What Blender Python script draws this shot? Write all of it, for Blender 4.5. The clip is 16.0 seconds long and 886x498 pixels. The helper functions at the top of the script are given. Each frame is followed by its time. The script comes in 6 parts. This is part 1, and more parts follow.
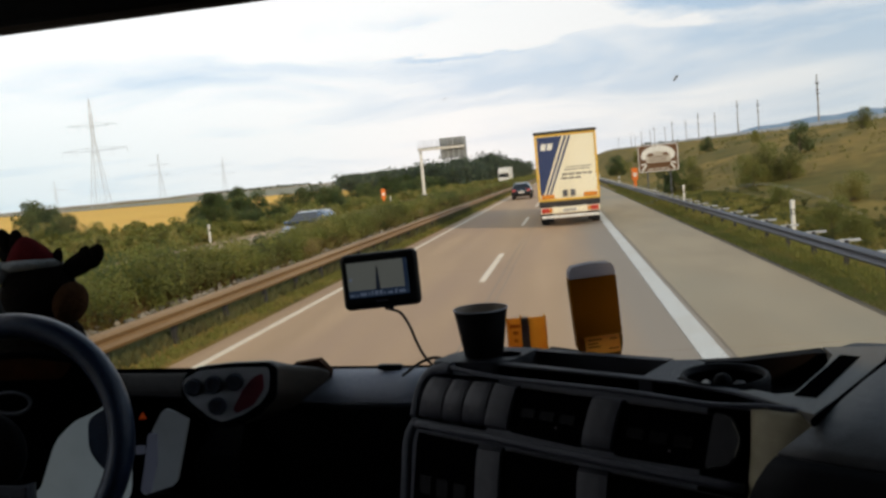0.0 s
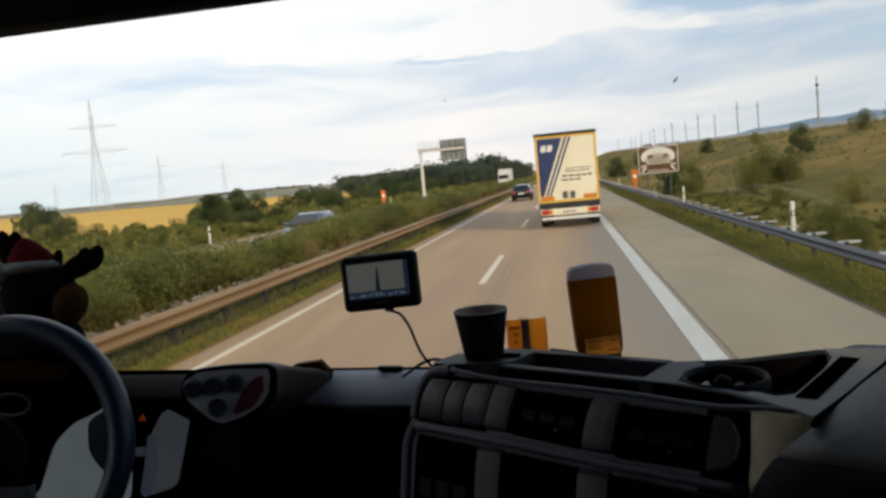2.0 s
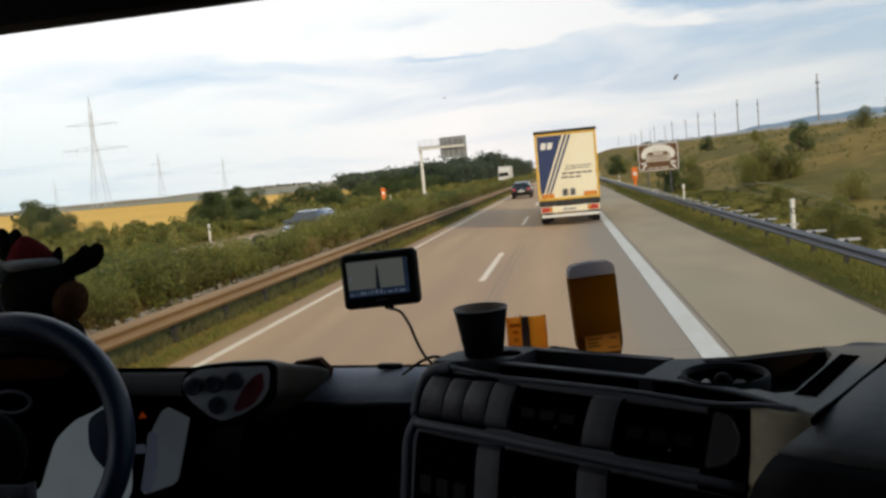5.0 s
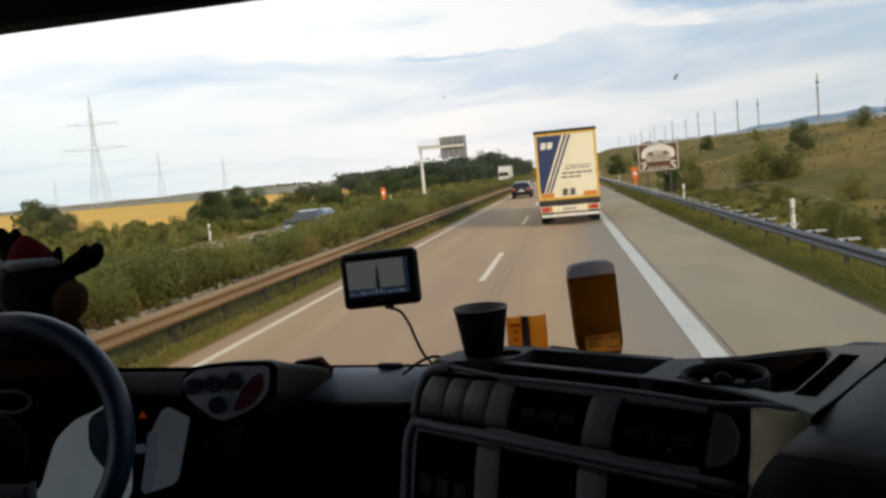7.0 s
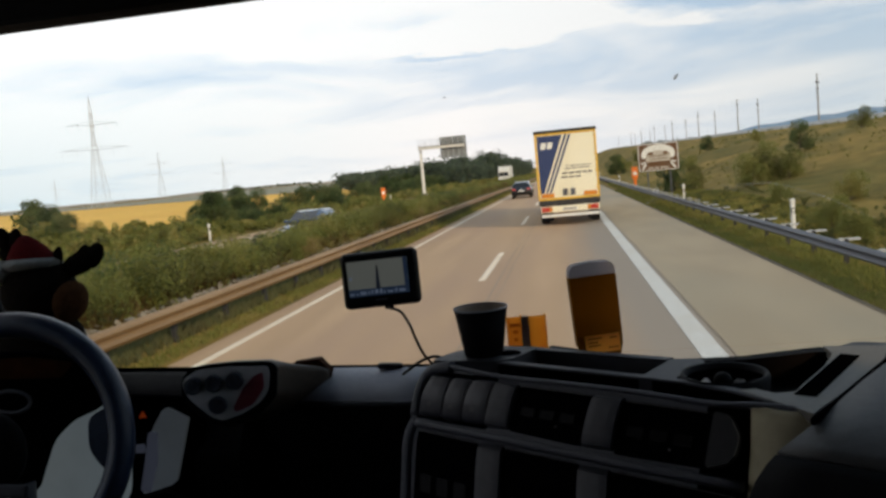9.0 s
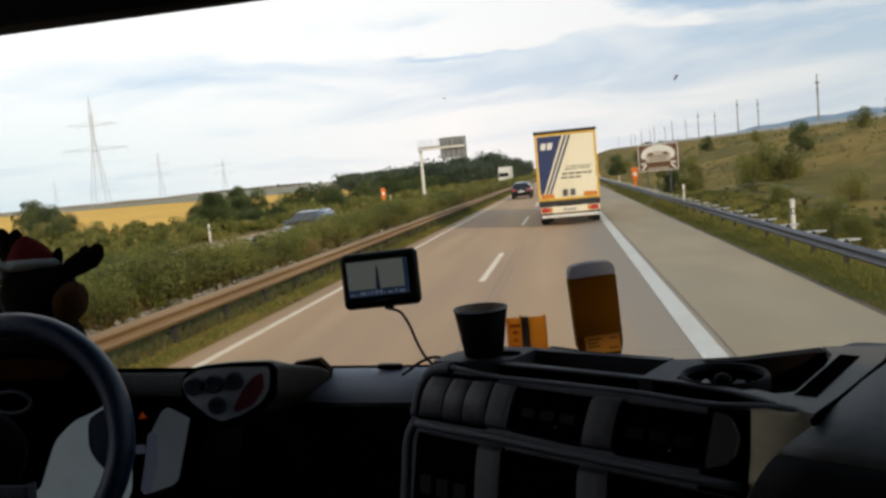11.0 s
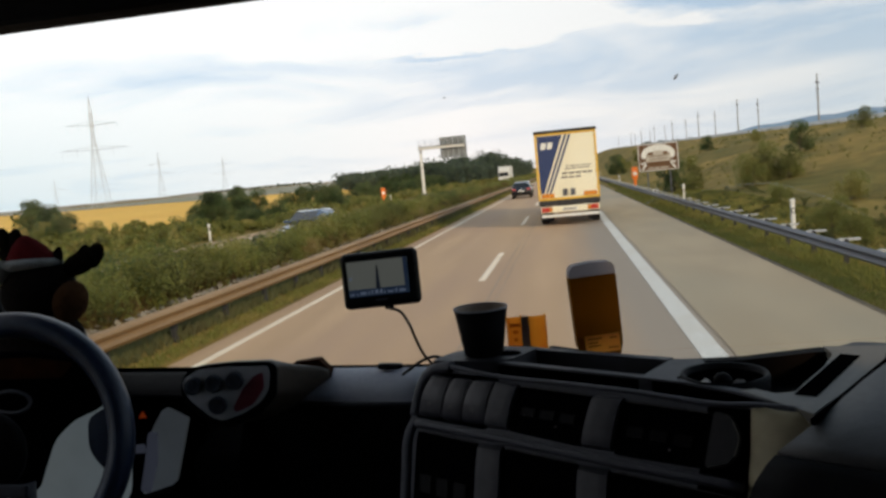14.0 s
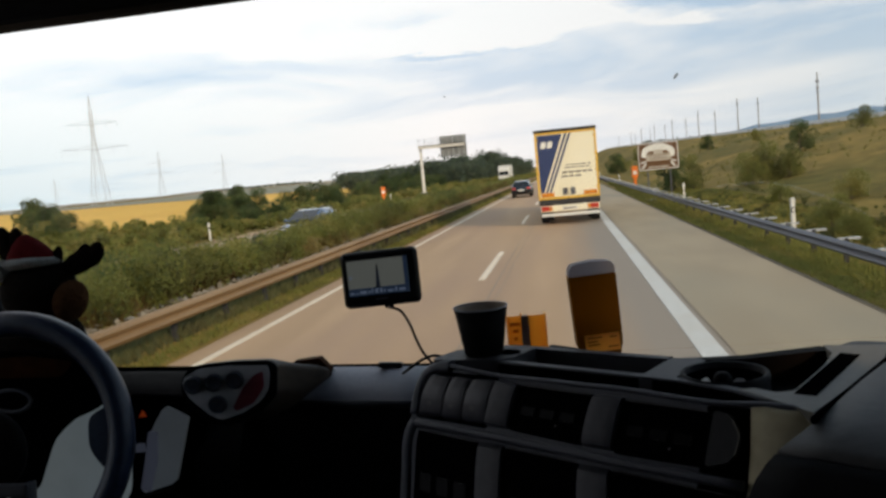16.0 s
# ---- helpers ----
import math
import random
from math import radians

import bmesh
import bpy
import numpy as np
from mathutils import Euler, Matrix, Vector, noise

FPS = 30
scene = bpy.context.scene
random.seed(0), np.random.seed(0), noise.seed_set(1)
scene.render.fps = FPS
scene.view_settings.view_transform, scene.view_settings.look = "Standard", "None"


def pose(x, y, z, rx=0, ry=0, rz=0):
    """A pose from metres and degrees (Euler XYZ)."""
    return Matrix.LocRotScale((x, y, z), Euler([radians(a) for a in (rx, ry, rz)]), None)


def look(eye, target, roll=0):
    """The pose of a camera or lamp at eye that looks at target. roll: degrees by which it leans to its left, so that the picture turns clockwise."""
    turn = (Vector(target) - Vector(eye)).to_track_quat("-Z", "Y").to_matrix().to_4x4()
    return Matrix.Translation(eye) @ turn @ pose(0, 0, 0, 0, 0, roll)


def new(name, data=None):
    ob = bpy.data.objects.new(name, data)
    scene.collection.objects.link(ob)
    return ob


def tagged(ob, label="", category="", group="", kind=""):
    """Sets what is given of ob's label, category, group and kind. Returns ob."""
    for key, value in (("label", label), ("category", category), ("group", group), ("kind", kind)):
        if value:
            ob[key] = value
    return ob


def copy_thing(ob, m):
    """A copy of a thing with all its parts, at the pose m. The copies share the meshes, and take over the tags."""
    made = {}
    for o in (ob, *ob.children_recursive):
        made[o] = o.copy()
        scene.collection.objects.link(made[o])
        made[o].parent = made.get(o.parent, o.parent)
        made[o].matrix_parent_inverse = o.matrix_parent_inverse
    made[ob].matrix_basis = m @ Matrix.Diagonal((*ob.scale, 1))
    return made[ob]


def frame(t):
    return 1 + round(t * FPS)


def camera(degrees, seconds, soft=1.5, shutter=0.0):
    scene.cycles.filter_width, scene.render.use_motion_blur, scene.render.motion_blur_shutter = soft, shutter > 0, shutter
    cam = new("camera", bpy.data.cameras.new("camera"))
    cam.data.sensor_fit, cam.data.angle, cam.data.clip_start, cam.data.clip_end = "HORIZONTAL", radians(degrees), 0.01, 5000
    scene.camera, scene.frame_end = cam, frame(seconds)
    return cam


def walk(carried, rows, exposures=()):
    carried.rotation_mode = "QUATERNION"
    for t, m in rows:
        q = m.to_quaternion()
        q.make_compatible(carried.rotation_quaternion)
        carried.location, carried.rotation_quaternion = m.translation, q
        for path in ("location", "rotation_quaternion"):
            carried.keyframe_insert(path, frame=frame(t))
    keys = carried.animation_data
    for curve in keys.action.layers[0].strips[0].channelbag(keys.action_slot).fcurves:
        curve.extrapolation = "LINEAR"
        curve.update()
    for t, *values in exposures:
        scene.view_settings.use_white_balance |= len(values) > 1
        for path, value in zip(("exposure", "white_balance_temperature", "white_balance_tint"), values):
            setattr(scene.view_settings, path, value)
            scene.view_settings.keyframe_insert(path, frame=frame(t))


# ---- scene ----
cam = camera(59.2, 16.0, soft=2.9)
# the camera is fixed in the cab and only nods with the engine; (seconds, nod in hundredths of a degree)
NODS = [(0.0, 4), (0.5, 9), (1.0, -1), (1.5, 4), (2.0, 16), (2.5, -5), (3.0, 9), (3.5, 4), (4.0, -1), (5.2, -2), (6.5, -3),
        (7.0, -4), (7.5, 4), (8.0, 4), (8.5, 2), (9.0, -4), (10.2, -2), (11.5, 1), (12.0, -4), (12.5, 3), (13.0, -9),
        (13.5, -3), (14.0, -3), (14.5, -2), (15.0, -4), (15.5, -1), (16.0, -10)]
walk(cam, [(t, pose(0, 0, 2.4, 84.897 + nod / 100, 5.279, 8.766)) for t, nod in NODS])

# ---- world, sun, exposure ----
scene.view_settings.exposure = -0.15
SUN_TO = Vector((0.64, -0.68, 0.40)).normalized()
world = bpy.data.worlds.new("overcast_sky")
scene.world = world
world.use_nodes = True
wn, wl = world.node_tree.nodes, world.node_tree.links
wn.clear()


def wnode(kind, **values):
    node = wn.new(kind)
    for key, value in values.items():
        node.inputs[key].default_value = value
    return node


sky = wn.new("ShaderNodeTexSky")
sky.sky_type, sky.sun_disc = "NISHITA", False
sky.sun_elevation = math.asin(SUN_TO.z)
sky.sun_rotation = math.atan2(SUN_TO.x, SUN_TO.y)
sky.dust_density = 3.0
sky_strength = wnode("ShaderNodeVectorMath")
sky_strength.operation = "SCALE"
sky_strength.inputs["Scale"].default_value = 0.10
wl.new(sky.outputs[0], sky_strength.inputs[0])
coord = wn.new("ShaderNodeTexCoord")
# clouds lie on a flat layer: divide the direction by its height
split = wn.new("ShaderNodeSeparateXYZ")
wl.new(coord.outputs["Generated"], split.inputs[0])
lift = wnode("ShaderNodeMath")
lift.operation = "MAXIMUM"
lift.inputs[1].default_value = 0.0
wl.new(split.outputs[2], lift.inputs[0])
lift2 = wnode("ShaderNodeMath")
lift2.operation = "ADD"
lift2.inputs[1].default_value = 0.09
wl.new(lift.outputs[0], lift2.inputs[0])
layer = wn.new("ShaderNodeVectorMath")
layer.operation = "DIVIDE"
wl.new(coord.outputs["Generated"], layer.inputs[0])
join = wn.new("ShaderNodeCombineXYZ")
for i in range(3):
    wl.new(lift2.outputs[0], join.inputs[i])
wl.new(join.outputs[0], layer.inputs[1])
cloud = wnode("ShaderNodeTexNoise", Scale=0.62, Detail=8.0, Roughness=0.55, Distortion=0.5)
shift = wn.new("ShaderNodeVectorMath")
shift.inputs[1].default_value = (2.3, 0.6, 4.0)
wl.new(layer.outputs[0], shift.inputs[0])
wl.new(shift.outputs[0], cloud.inputs["Vector"])
ramp = wn.new("ShaderNodeValToRGB")
ramp.color_ramp.elements[0].position, ramp.color_ramp.elements[0].color = 0.34, (0.56, 0.72, 0.90, 1)
ramp.color_ramp.elements[1].position, ramp.color_ramp.elements[1].color = 0.59, (1.15, 1.12, 1.095, 1)
mix = wn.new("ShaderNodeMix")
mix.data_type = "RGBA"
mix.inputs["Factor"].default_value = 0.85
wl.new(sky_strength.outputs[0], mix.inputs["A"])
wl.new(ramp.outputs[0], mix.inputs["B"])
# the cloud sheet is brighter towards the left of the road
toward = wn.new("ShaderNodeVectorMath")
toward.operation = "DOT_PRODUCT"
toward.inputs[1].default_value = (-0.80, 0.60, 0.0)
wl.new(coord.outputs["Generated"], toward.inputs[0])
thick = wn.new("ShaderNodeMath")
thick.operation = "MULTIPLY_ADD"
thick.inputs[1].default_value = 0.30
wl.new(toward.outputs["Value"], thick.inputs[0])
thick2 = wn.new("ShaderNodeMath")
thick2.operation = "ADD"
thick2.inputs[1].default_value = -0.170
wl.new(cloud.outputs["Fac"], thick2.inputs[0])
wl.new(thick2.outputs[0], thick.inputs[2])
# a bright cirrus streak and the blue gaps round it, on the cloud layer
warp = wnode("ShaderNodeTexNoise", Scale=1.6, Detail=5.0, Roughness=0.6)
wl.new(layer.outputs[0], warp.inputs["Vector"])
warped = wn.new("ShaderNodeVectorMath")
warped.operation = "MULTIPLY_ADD"
warped.inputs[1].default_value = (0.9, 0.9, 0.0)
wl.new(warp.outputs["Color"], warped.inputs[0])
wl.new(layer.outputs[0], warped.inputs[2])
cover = thick.outputs[0]
for cx, cy, rx, ry, amount in ((0.24, 4.24, 0.62, 0.20, 0.36), (-0.45, 4.10, 0.7, 0.22, 0.16), (-0.02, 4.46, 0.30, 0.09, -0.16), (1.25, 3.95, 0.6, 0.32, -0.30), (1.05, 4.36, 0.22, 0.07, 0.16), (-0.10, 3.66, 0.55, 0.20, -0.06), (0.55, 5.25, 0.8, 0.35, -0.06), (2.2, 6.2, 1.0, 0.8, 0.08)):
    spot = wn.new("ShaderNodeVectorMath")
    spot.operation = "MULTIPLY_ADD"
    spot.inputs[1].default_value, spot.inputs[2].default_value = (1 / rx, 1 / ry, 0), (-cx / rx, -cy / ry, 0)
    wl.new(warped.outputs[0], spot.inputs[0])
    far = wn.new("ShaderNodeVectorMath")
    far.operation = "LENGTH"
    wl.new(spot.outputs[0], far.inputs[0])
    fade = wn.new("ShaderNodeMapRange")
    fade.interpolation_type = "SMOOTHSTEP"
    fade.inputs["From Min"].default_value, fade.inputs["From Max"].default_value = 0.2, 1.3
    fade.inputs["To Min"].default_value, fade.inputs["To Max"].default_value = amount, 0.0
    wl.new(far.outputs["Value"], fade.inputs["Value"])
    total = wn.new("ShaderNodeMath")
    wl.new(cover, total.inputs[0])
    wl.new(fade.outputs[0], total.inputs[1])
    cover = total.outputs[0]
wl.new(cover, ramp.inputs[0])
gain = wn.new("ShaderNodeMapRange")
gain.inputs["From Min"].default_value, gain.inputs["From Max"].default_value = 0.35, 0.95
gain.inputs["To Min"].default_value, gain.inputs["To Max"].default_value = 1.0, 1.25
wl.new(toward.outputs["Value"], gain.inputs["Value"])
back = wnode("ShaderNodeBackground", Strength=1.0)
wl.new(gain.outputs[0], back.inputs["Strength"])
out = wn.new("ShaderNodeOutputWorld")
# pale warm haze low over the land
low = wn.new("ShaderNodeMapRange")
low.inputs["From Min"].default_value, low.inputs["From Max"].default_value = 0.0, 0.19
low.inputs["To Min"].default_value, low.inputs["To Max"].default_value = 0.85, 0.0
wl.new(split.outputs[2], low.inputs["Value"])
haze = wn.new("ShaderNodeMix")
haze.data_type = "RGBA"
haze_colour = wn.new("ShaderNodeValToRGB")
haze_colour.color_ramp.elements[0].position, haze_colour.color_ramp.elements[0].color = 0.30, (0.80, 0.845, 0.87, 1)
haze_colour.color_ramp.elements[1].position, haze_colour.color_ramp.elements[1].color = 0.97, (0.64, 0.745, 0.785, 1)
warm = haze_colour.color_ramp.elements.new(0.70)
warm.color = (1.05, 0.965, 0.94, 1)
wl.new(toward.outputs["Value"], haze_colour.inputs[0])
wl.new(haze_colour.outputs[0], haze.inputs["B"])
wl.new(low.outputs[0], haze.inputs["Factor"])
wl.new(mix.outputs["Result"], haze.inputs["A"])
wl.new(haze.outputs["Result"], back.inputs["Color"])
wl.new(back.outputs[0], out.inputs["Surface"])

sun_data = bpy.data.lights.new("sun", "SUN")
sun_data.energy, sun_data.angle, sun_data.color = 2.9, radians(4), (1.0, 0.77, 0.48)
sun = new("sun", sun_data)
sun.matrix_world = look(SUN_TO * 50, (0, 0, 0))


# ---- materials ----
def material(name, base, second=None, rough=0.6, metal=0.0, scale=3.0, detail=6.0, bump=0.0, bump_scale=60.0, third=None,
             third_scale=0.3, coat=0.0, stretch=(1, 1, 1), spread=(0.35, 0.65), alpha_gloss=0.5, thin=0.0):
    m = bpy.data.materials.new(name)
    m.use_nodes = True
    nt = m.node_tree
    b = nt.nodes["Principled BSDF"]
    b.inputs["Roughness"].default_value, b.inputs["Metallic"].default_value = rough, metal
    b.inputs["Specular IOR Level"].default_value = alpha_gloss
    b.inputs["Coat Weight"].default_value = coat
    b.inputs["Base Color"].default_value = (*base, 1)
    geo = nt.nodes.new("ShaderNodeNewGeometry")
    mapping = nt.nodes.new("ShaderNodeMapping")
    mapping.inputs["Scale"].default_value = stretch
    nt.links.new(geo.outputs["Position"], mapping.inputs["Vector"])

    def grain(s, d=detail):
        t = nt.nodes.new("ShaderNodeTexNoise")
        t.inputs["Scale"].default_value, t.inputs["Detail"].default_value = s, d
        nt.links.new(mapping.outputs[0], t.inputs["Vector"])
        return t

    if second:
        r = nt.nodes.new("ShaderNodeValToRGB")
        r.color_ramp.elements[0].position, r.color_ramp.elements[0].color = spread[0], (*base, 1)
        r.color_ramp.elements[1].position, r.color_ramp.elements[1].color = spread[1], (*second, 1)
        nt.links.new(grain(scale).outputs["Fac"], r.inputs[0])
        colour = r.outputs[0]
        if third:
            r3 = nt.nodes.new("ShaderNodeValToRGB")
            r3.color_ramp.elements[0].position, r3.color_ramp.elements[1].position = 0.45, 0.66
            nt.links.new(grain(third_scale, 4.0).outputs["Fac"], r3.inputs[0])
            mx = nt.nodes.new("ShaderNodeMix")
            mx.data_type = "RGBA"
            nt.links.new(r3.outputs[0], mx.inputs["Factor"])
            nt.links.new(colour, mx.inputs["A"])
            mx.inputs["B"].default_value = (*third, 1)
            colour = mx.outputs["Result"]
        nt.links.new(colour, b.inputs["Base Color"])
    if bump:
        bn = nt.nodes.new("ShaderNodeBump")
        bn.inputs["Strength"].default_value, bn.inputs["Distance"].default_value = bump, 0.02
        nt.links.new(grain(bump_scale).outputs["Fac"], bn.inputs["Height"])
        nt.links.new(bn.outputs[0], b.inputs["Normal"])
    if thin:
        tr = nt.nodes.new("ShaderNodeBsdfTranslucent")
        tr.inputs[0].default_value = (*(second or base), 1)
        ms = nt.nodes.new("ShaderNodeMixShader")
        ms.inputs[0].default_value = thin
        nt.links.new(b.outputs[0], ms.inputs[1])
        nt.links.new(tr.outputs[0], ms.inputs[2])
        nt.links.new(ms.outputs[0], nt.nodes["Material Output"].inputs["Surface"])
    return m


def leaf_material(name, dark, light):
    m = bpy.data.materials.new(name)
    m.use_nodes = True
    nt = m.node_tree
    b = nt.nodes["Principled BSDF"]
    b.inputs["Roughness"].default_value = 0.6
    b.inputs["Specular IOR Level"].default_value = 0.25
    geo = nt.nodes.new("ShaderNodeNewGeometry")
    info = nt.nodes.new("ShaderNodeObjectInfo")
    n1 = nt.nodes.new("ShaderNodeTexNoise")
    n1.inputs["Scale"].default_value = 0.45
    nt.links.new(geo.outputs["Position"], n1.inputs["Vector"])
    swell = nt.nodes.new("ShaderNodeMath")
    swell.operation = "MULTIPLY_ADD"
    swell.inputs[1].default_value, swell.inputs[2].default_value = 1.7, -0.35
    nt.links.new(n1.outputs["Fac"], swell.inputs[0])
    add = nt.nodes.new("ShaderNodeMath")
    add.operation = "MULTIPLY_ADD"
    add.inputs[1].default_value = 0.22
    nt.links.new(geo.outputs["Random Per Island"], add.inputs[0])
    nt.links.new(swell.outputs[0], add.inputs[2])
    add2 = nt.nodes.new("ShaderNodeMath")
    add2.operation = "MULTIPLY_ADD"
    add2.inputs[1].default_value = 0.2
    nt.links.new(info.outputs["Random"], add2.inputs[0])
    nt.links.new(add.outputs[0], add2.inputs[2])
    r = nt.nodes.new("ShaderNodeValToRGB")
    r.color_ramp.elements[0].position, r.color_ramp.elements[0].color = 0.45, (*dark, 1)
    r.color_ramp.elements[1].position, r.color_ramp.elements[1].color = 1.0, (*light, 1)
    e = r.color_ramp.elements.new(0.72)
    e.color = (dark[0] * 0.45 + light[0] * 0.40, dark[1] * 0.45 + light[1] * 0.55, dark[2] * 0.45 + light[2] * 0.4, 1)
    nt.links.new(add2.outputs[0], r.inputs[0])
    nt.links.new(r.outputs[0], b.inputs["Base Color"])
    tr = nt.nodes.new("ShaderNodeBsdfTranslucent")
    nt.links.new(r.outputs[0], tr.inputs[0])
    ms = nt.nodes.new("ShaderNodeMixShader")
    ms.inputs[0].default_value = 0.56
    nt.links.new(b.outputs[0], ms.inputs[1])
    nt.links.new(tr.outputs[0], ms.inputs[2])
    nt.links.new(ms.outputs[0], nt.nodes["Material Output"].inputs["Surface"])
    return m


def glow_material(name, colour, strength):
    m = material(name, colour, rough=0.3)
    b = m.node_tree.nodes["Principled BSDF"]
    b.inputs["Emission Color"].default_value, b.inputs["Emission Strength"].default_value = (*colour, 1), strength
    return m


def glass_material(name, tint, gloss=1.0):
    m = bpy.data.materials.new(name)
    m.use_nodes = True
    nt = m.node_tree
    nt.nodes.clear()
    o = nt.nodes.new("ShaderNodeOutputMaterial")
    t, g, f = nt.nodes.new("ShaderNodeBsdfTransparent"), nt.nodes.new("ShaderNodeBsdfGlossy"), nt.nodes.new("ShaderNodeFresnel")
    t.inputs[0].default_value = (*tint, 1)
    g.inputs["Roughness"].default_value = 0.03
    f.inputs[0].default_value = 1.3
    k = nt.nodes.new("ShaderNodeMath")
    k.operation = "MULTIPLY"
    k.inputs[1].default_value = gloss
    ms = nt.nodes.new("ShaderNodeMixShader")
    nt.links.new(f.outputs[0], k.inputs[0])
    nt.links.new(k.outputs[0], ms.inputs[0])
    nt.links.new(t.outputs[0], ms.inputs[1])
    nt.links.new(g.outputs[0], ms.inputs[2])
    nt.links.new(ms.outputs[0], o.inputs[0])
    return m


CONCRETE = material("road_concrete", (0.380, 0.247, 0.138), (0.442, 0.290, 0.165), 0.85, scale=1.2, bump=0.15, bump_scale=90,
                    third=(0.345, 0.224, 0.140), third_scale=0.35, stretch=(1.6, 0.12, 1))


def worn(m, name, grey, start, end):
    """A copy of a road material, rubbed to grey along a wheel track from start to end across the lane."""
    m = m.copy()
    m.name = name
    nt = m.node_tree
    b = nt.nodes["Principled BSDF"]
    old = b.inputs["Base Color"].links[0].from_socket
    geo = nt.nodes["Geometry"]
    sep = nt.nodes.new("ShaderNodeSeparateXYZ")
    nt.links.new(geo.outputs["Position"], sep.inputs[0])
    mp = nt.nodes.new("ShaderNodeMapping")
    mp.inputs["Scale"].default_value = (1.2, 0.10, 1)
    nt.links.new(geo.outputs["Position"], mp.inputs["Vector"])
    wobble = nt.nodes.new("ShaderNodeTexNoise")
    wobble.inputs["Scale"].default_value, wobble.inputs["Detail"].default_value = 1.4, 6.0
    nt.links.new(mp.outputs[0], wobble.inputs["Vector"])
    add = nt.nodes.new("ShaderNodeMath")
    add.operation = "MULTIPLY_ADD"
    add.inputs[1].default_value = 0.9
    nt.links.new(wobble.outputs["Fac"], add.inputs[0])
    nt.links.new(sep.outputs[0], add.inputs[2])
    r = nt.nodes.new("ShaderNodeMapRange")
    r.interpolation_type = "SMOOTHSTEP"
    r.inputs["From Min"].default_value, r.inputs["From Max"].default_value = start + 0.45, end + 0.45
    r.inputs["To Max"].default_value = 0.85
    nt.links.new(add.outputs[0], r.inputs["Value"])
    mx = nt.nodes.new("ShaderNodeMix")
    mx.data_type = "RGBA"
    nt.links.new(r.outputs[0], mx.inputs["Factor"])
    nt.links.new(old, mx.inputs["A"])
    mx.inputs["B"].default_value = (*grey, 1)
    nt.links.new(mx.outputs["Result"], b.inputs["Base Color"])
    return m


ROAD = worn(CONCRETE, "driving_lane_concrete", (0.235, 0.207, 0.170), -0.5, 1.2)
SHOULDER = material("shoulder_concrete", (0.292, 0.232, 0.150), (0.345, 0.276, 0.178), 0.85, scale=1.1, bump=0.15, bump_scale=90,
                    third=(0.270, 0.232, 0.162), third_scale=0.25, stretch=(1.0, 0.3, 1))
PAINT = material("road_paint", (0.58, 0.57, 0.53), (0.44, 0.42, 0.37), 0.65, scale=9, spread=(0.42, 0.8), third=(0.50, 0.47, 0.41), third_scale=1.1)
PAINT_WARM = material("warm_white_road_paint", (0.78, 0.66, 0.50), (0.62, 0.51, 0.38), 0.65, scale=9, spread=(0.42, 0.8), third=(0.70, 0.58, 0.43), third_scale=1.1)
# dark brown that paints the shadow where the slab edge drops
EDGE_SHADE = material("edge_drop_shade", (0.085, 0.066, 0.042), (0.14, 0.105, 0.062), 0.95, scale=2.5, stretch=(1, 0.3, 1))


def meadow_material(name, olive, straw, green):
    """Mown grass: broad straw and green patches, tufts along the slope, fine short blades."""
    m = material(name, olive, rough=0.95, alpha_gloss=0.1)
    nt = m.node_tree
    b = nt.nodes["Principled BSDF"]
    geo = nt.nodes["Geometry"]

    def patch(scale, stretch, low, high, detail):
        mp = nt.nodes.new("ShaderNodeMapping")
        mp.inputs["Scale"].default_value = stretch
        nt.links.new(geo.outputs["Position"], mp.inputs["Vector"])
        t = nt.nodes.new("ShaderNodeTexNoise")
        t.inputs["Scale"].default_value, t.inputs["Detail"].default_value, t.inputs["Roughness"].default_value = scale, detail, 0.6
        t.inputs["Distortion"].default_value = 0.4
        nt.links.new(mp.outputs[0], t.inputs["Vector"])
        r = nt.nodes.new("ShaderNodeMapRange")
        r.inputs["From Min"].default_value, r.inputs["From Max"].default_value = low, high
        nt.links.new(t.outputs["Fac"], r.inputs["Value"])
        return r.outputs[0]

    def blend(fac, a, c):
        mx = nt.nodes.new("ShaderNodeMix")
        mx.data_type = "RGBA"
        nt.links.new(fac, mx.inputs["Factor"])
        if isinstance(a, tuple):
            mx.inputs["A"].default_value = (*a, 1)
        else:
            nt.links.new(a, mx.inputs["A"])
        mx.inputs["B"].default_value = (*c, 1)
        return mx.outputs["Result"]

    colour = blend(patch(0.16, (1, 0.45, 1), 0.36, 0.66, 5), olive, straw)
    colour = blend(patch(0.11, (1, 0.5, 1), 0.50, 0.72, 6), colour, green)
    tuft = patch(0.55, (1, 0.45, 1.6), 0.28, 0.72, 12)
    shade = nt.nodes.new("ShaderNodeMix")
    shade.data_type, shade.blend_type = "RGBA", "MULTIPLY"
    shade.inputs["Factor"].default_value = 0.9
    tone = nt.nodes.new("ShaderNodeValToRGB")
    tone.color_ramp.elements[0].color, tone.color_ramp.elements[1].color = (0.56, 0.58, 0.52, 1), (1.32, 1.24, 1.10, 1)
    nt.links.new(tuft, tone.inputs[0])
    nt.links.new(colour, shade.inputs["A"])
    nt.links.new(tone.outputs[0], shade.inputs["B"])
    nt.links.new(shade.outputs["Result"], b.inputs["Base Color"])
    bn = nt.nodes.new("ShaderNodeBump")
    bn.inputs["Strength"].default_value, bn.inputs["Distance"].default_value = 0.45, 0.08
    nt.links.new(patch(3.5, (1, 0.7, 1), 0.2, 0.8, 8), bn.inputs["Height"])
    nt.links.new(bn.outputs[0], b.inputs["Normal"])
    return m


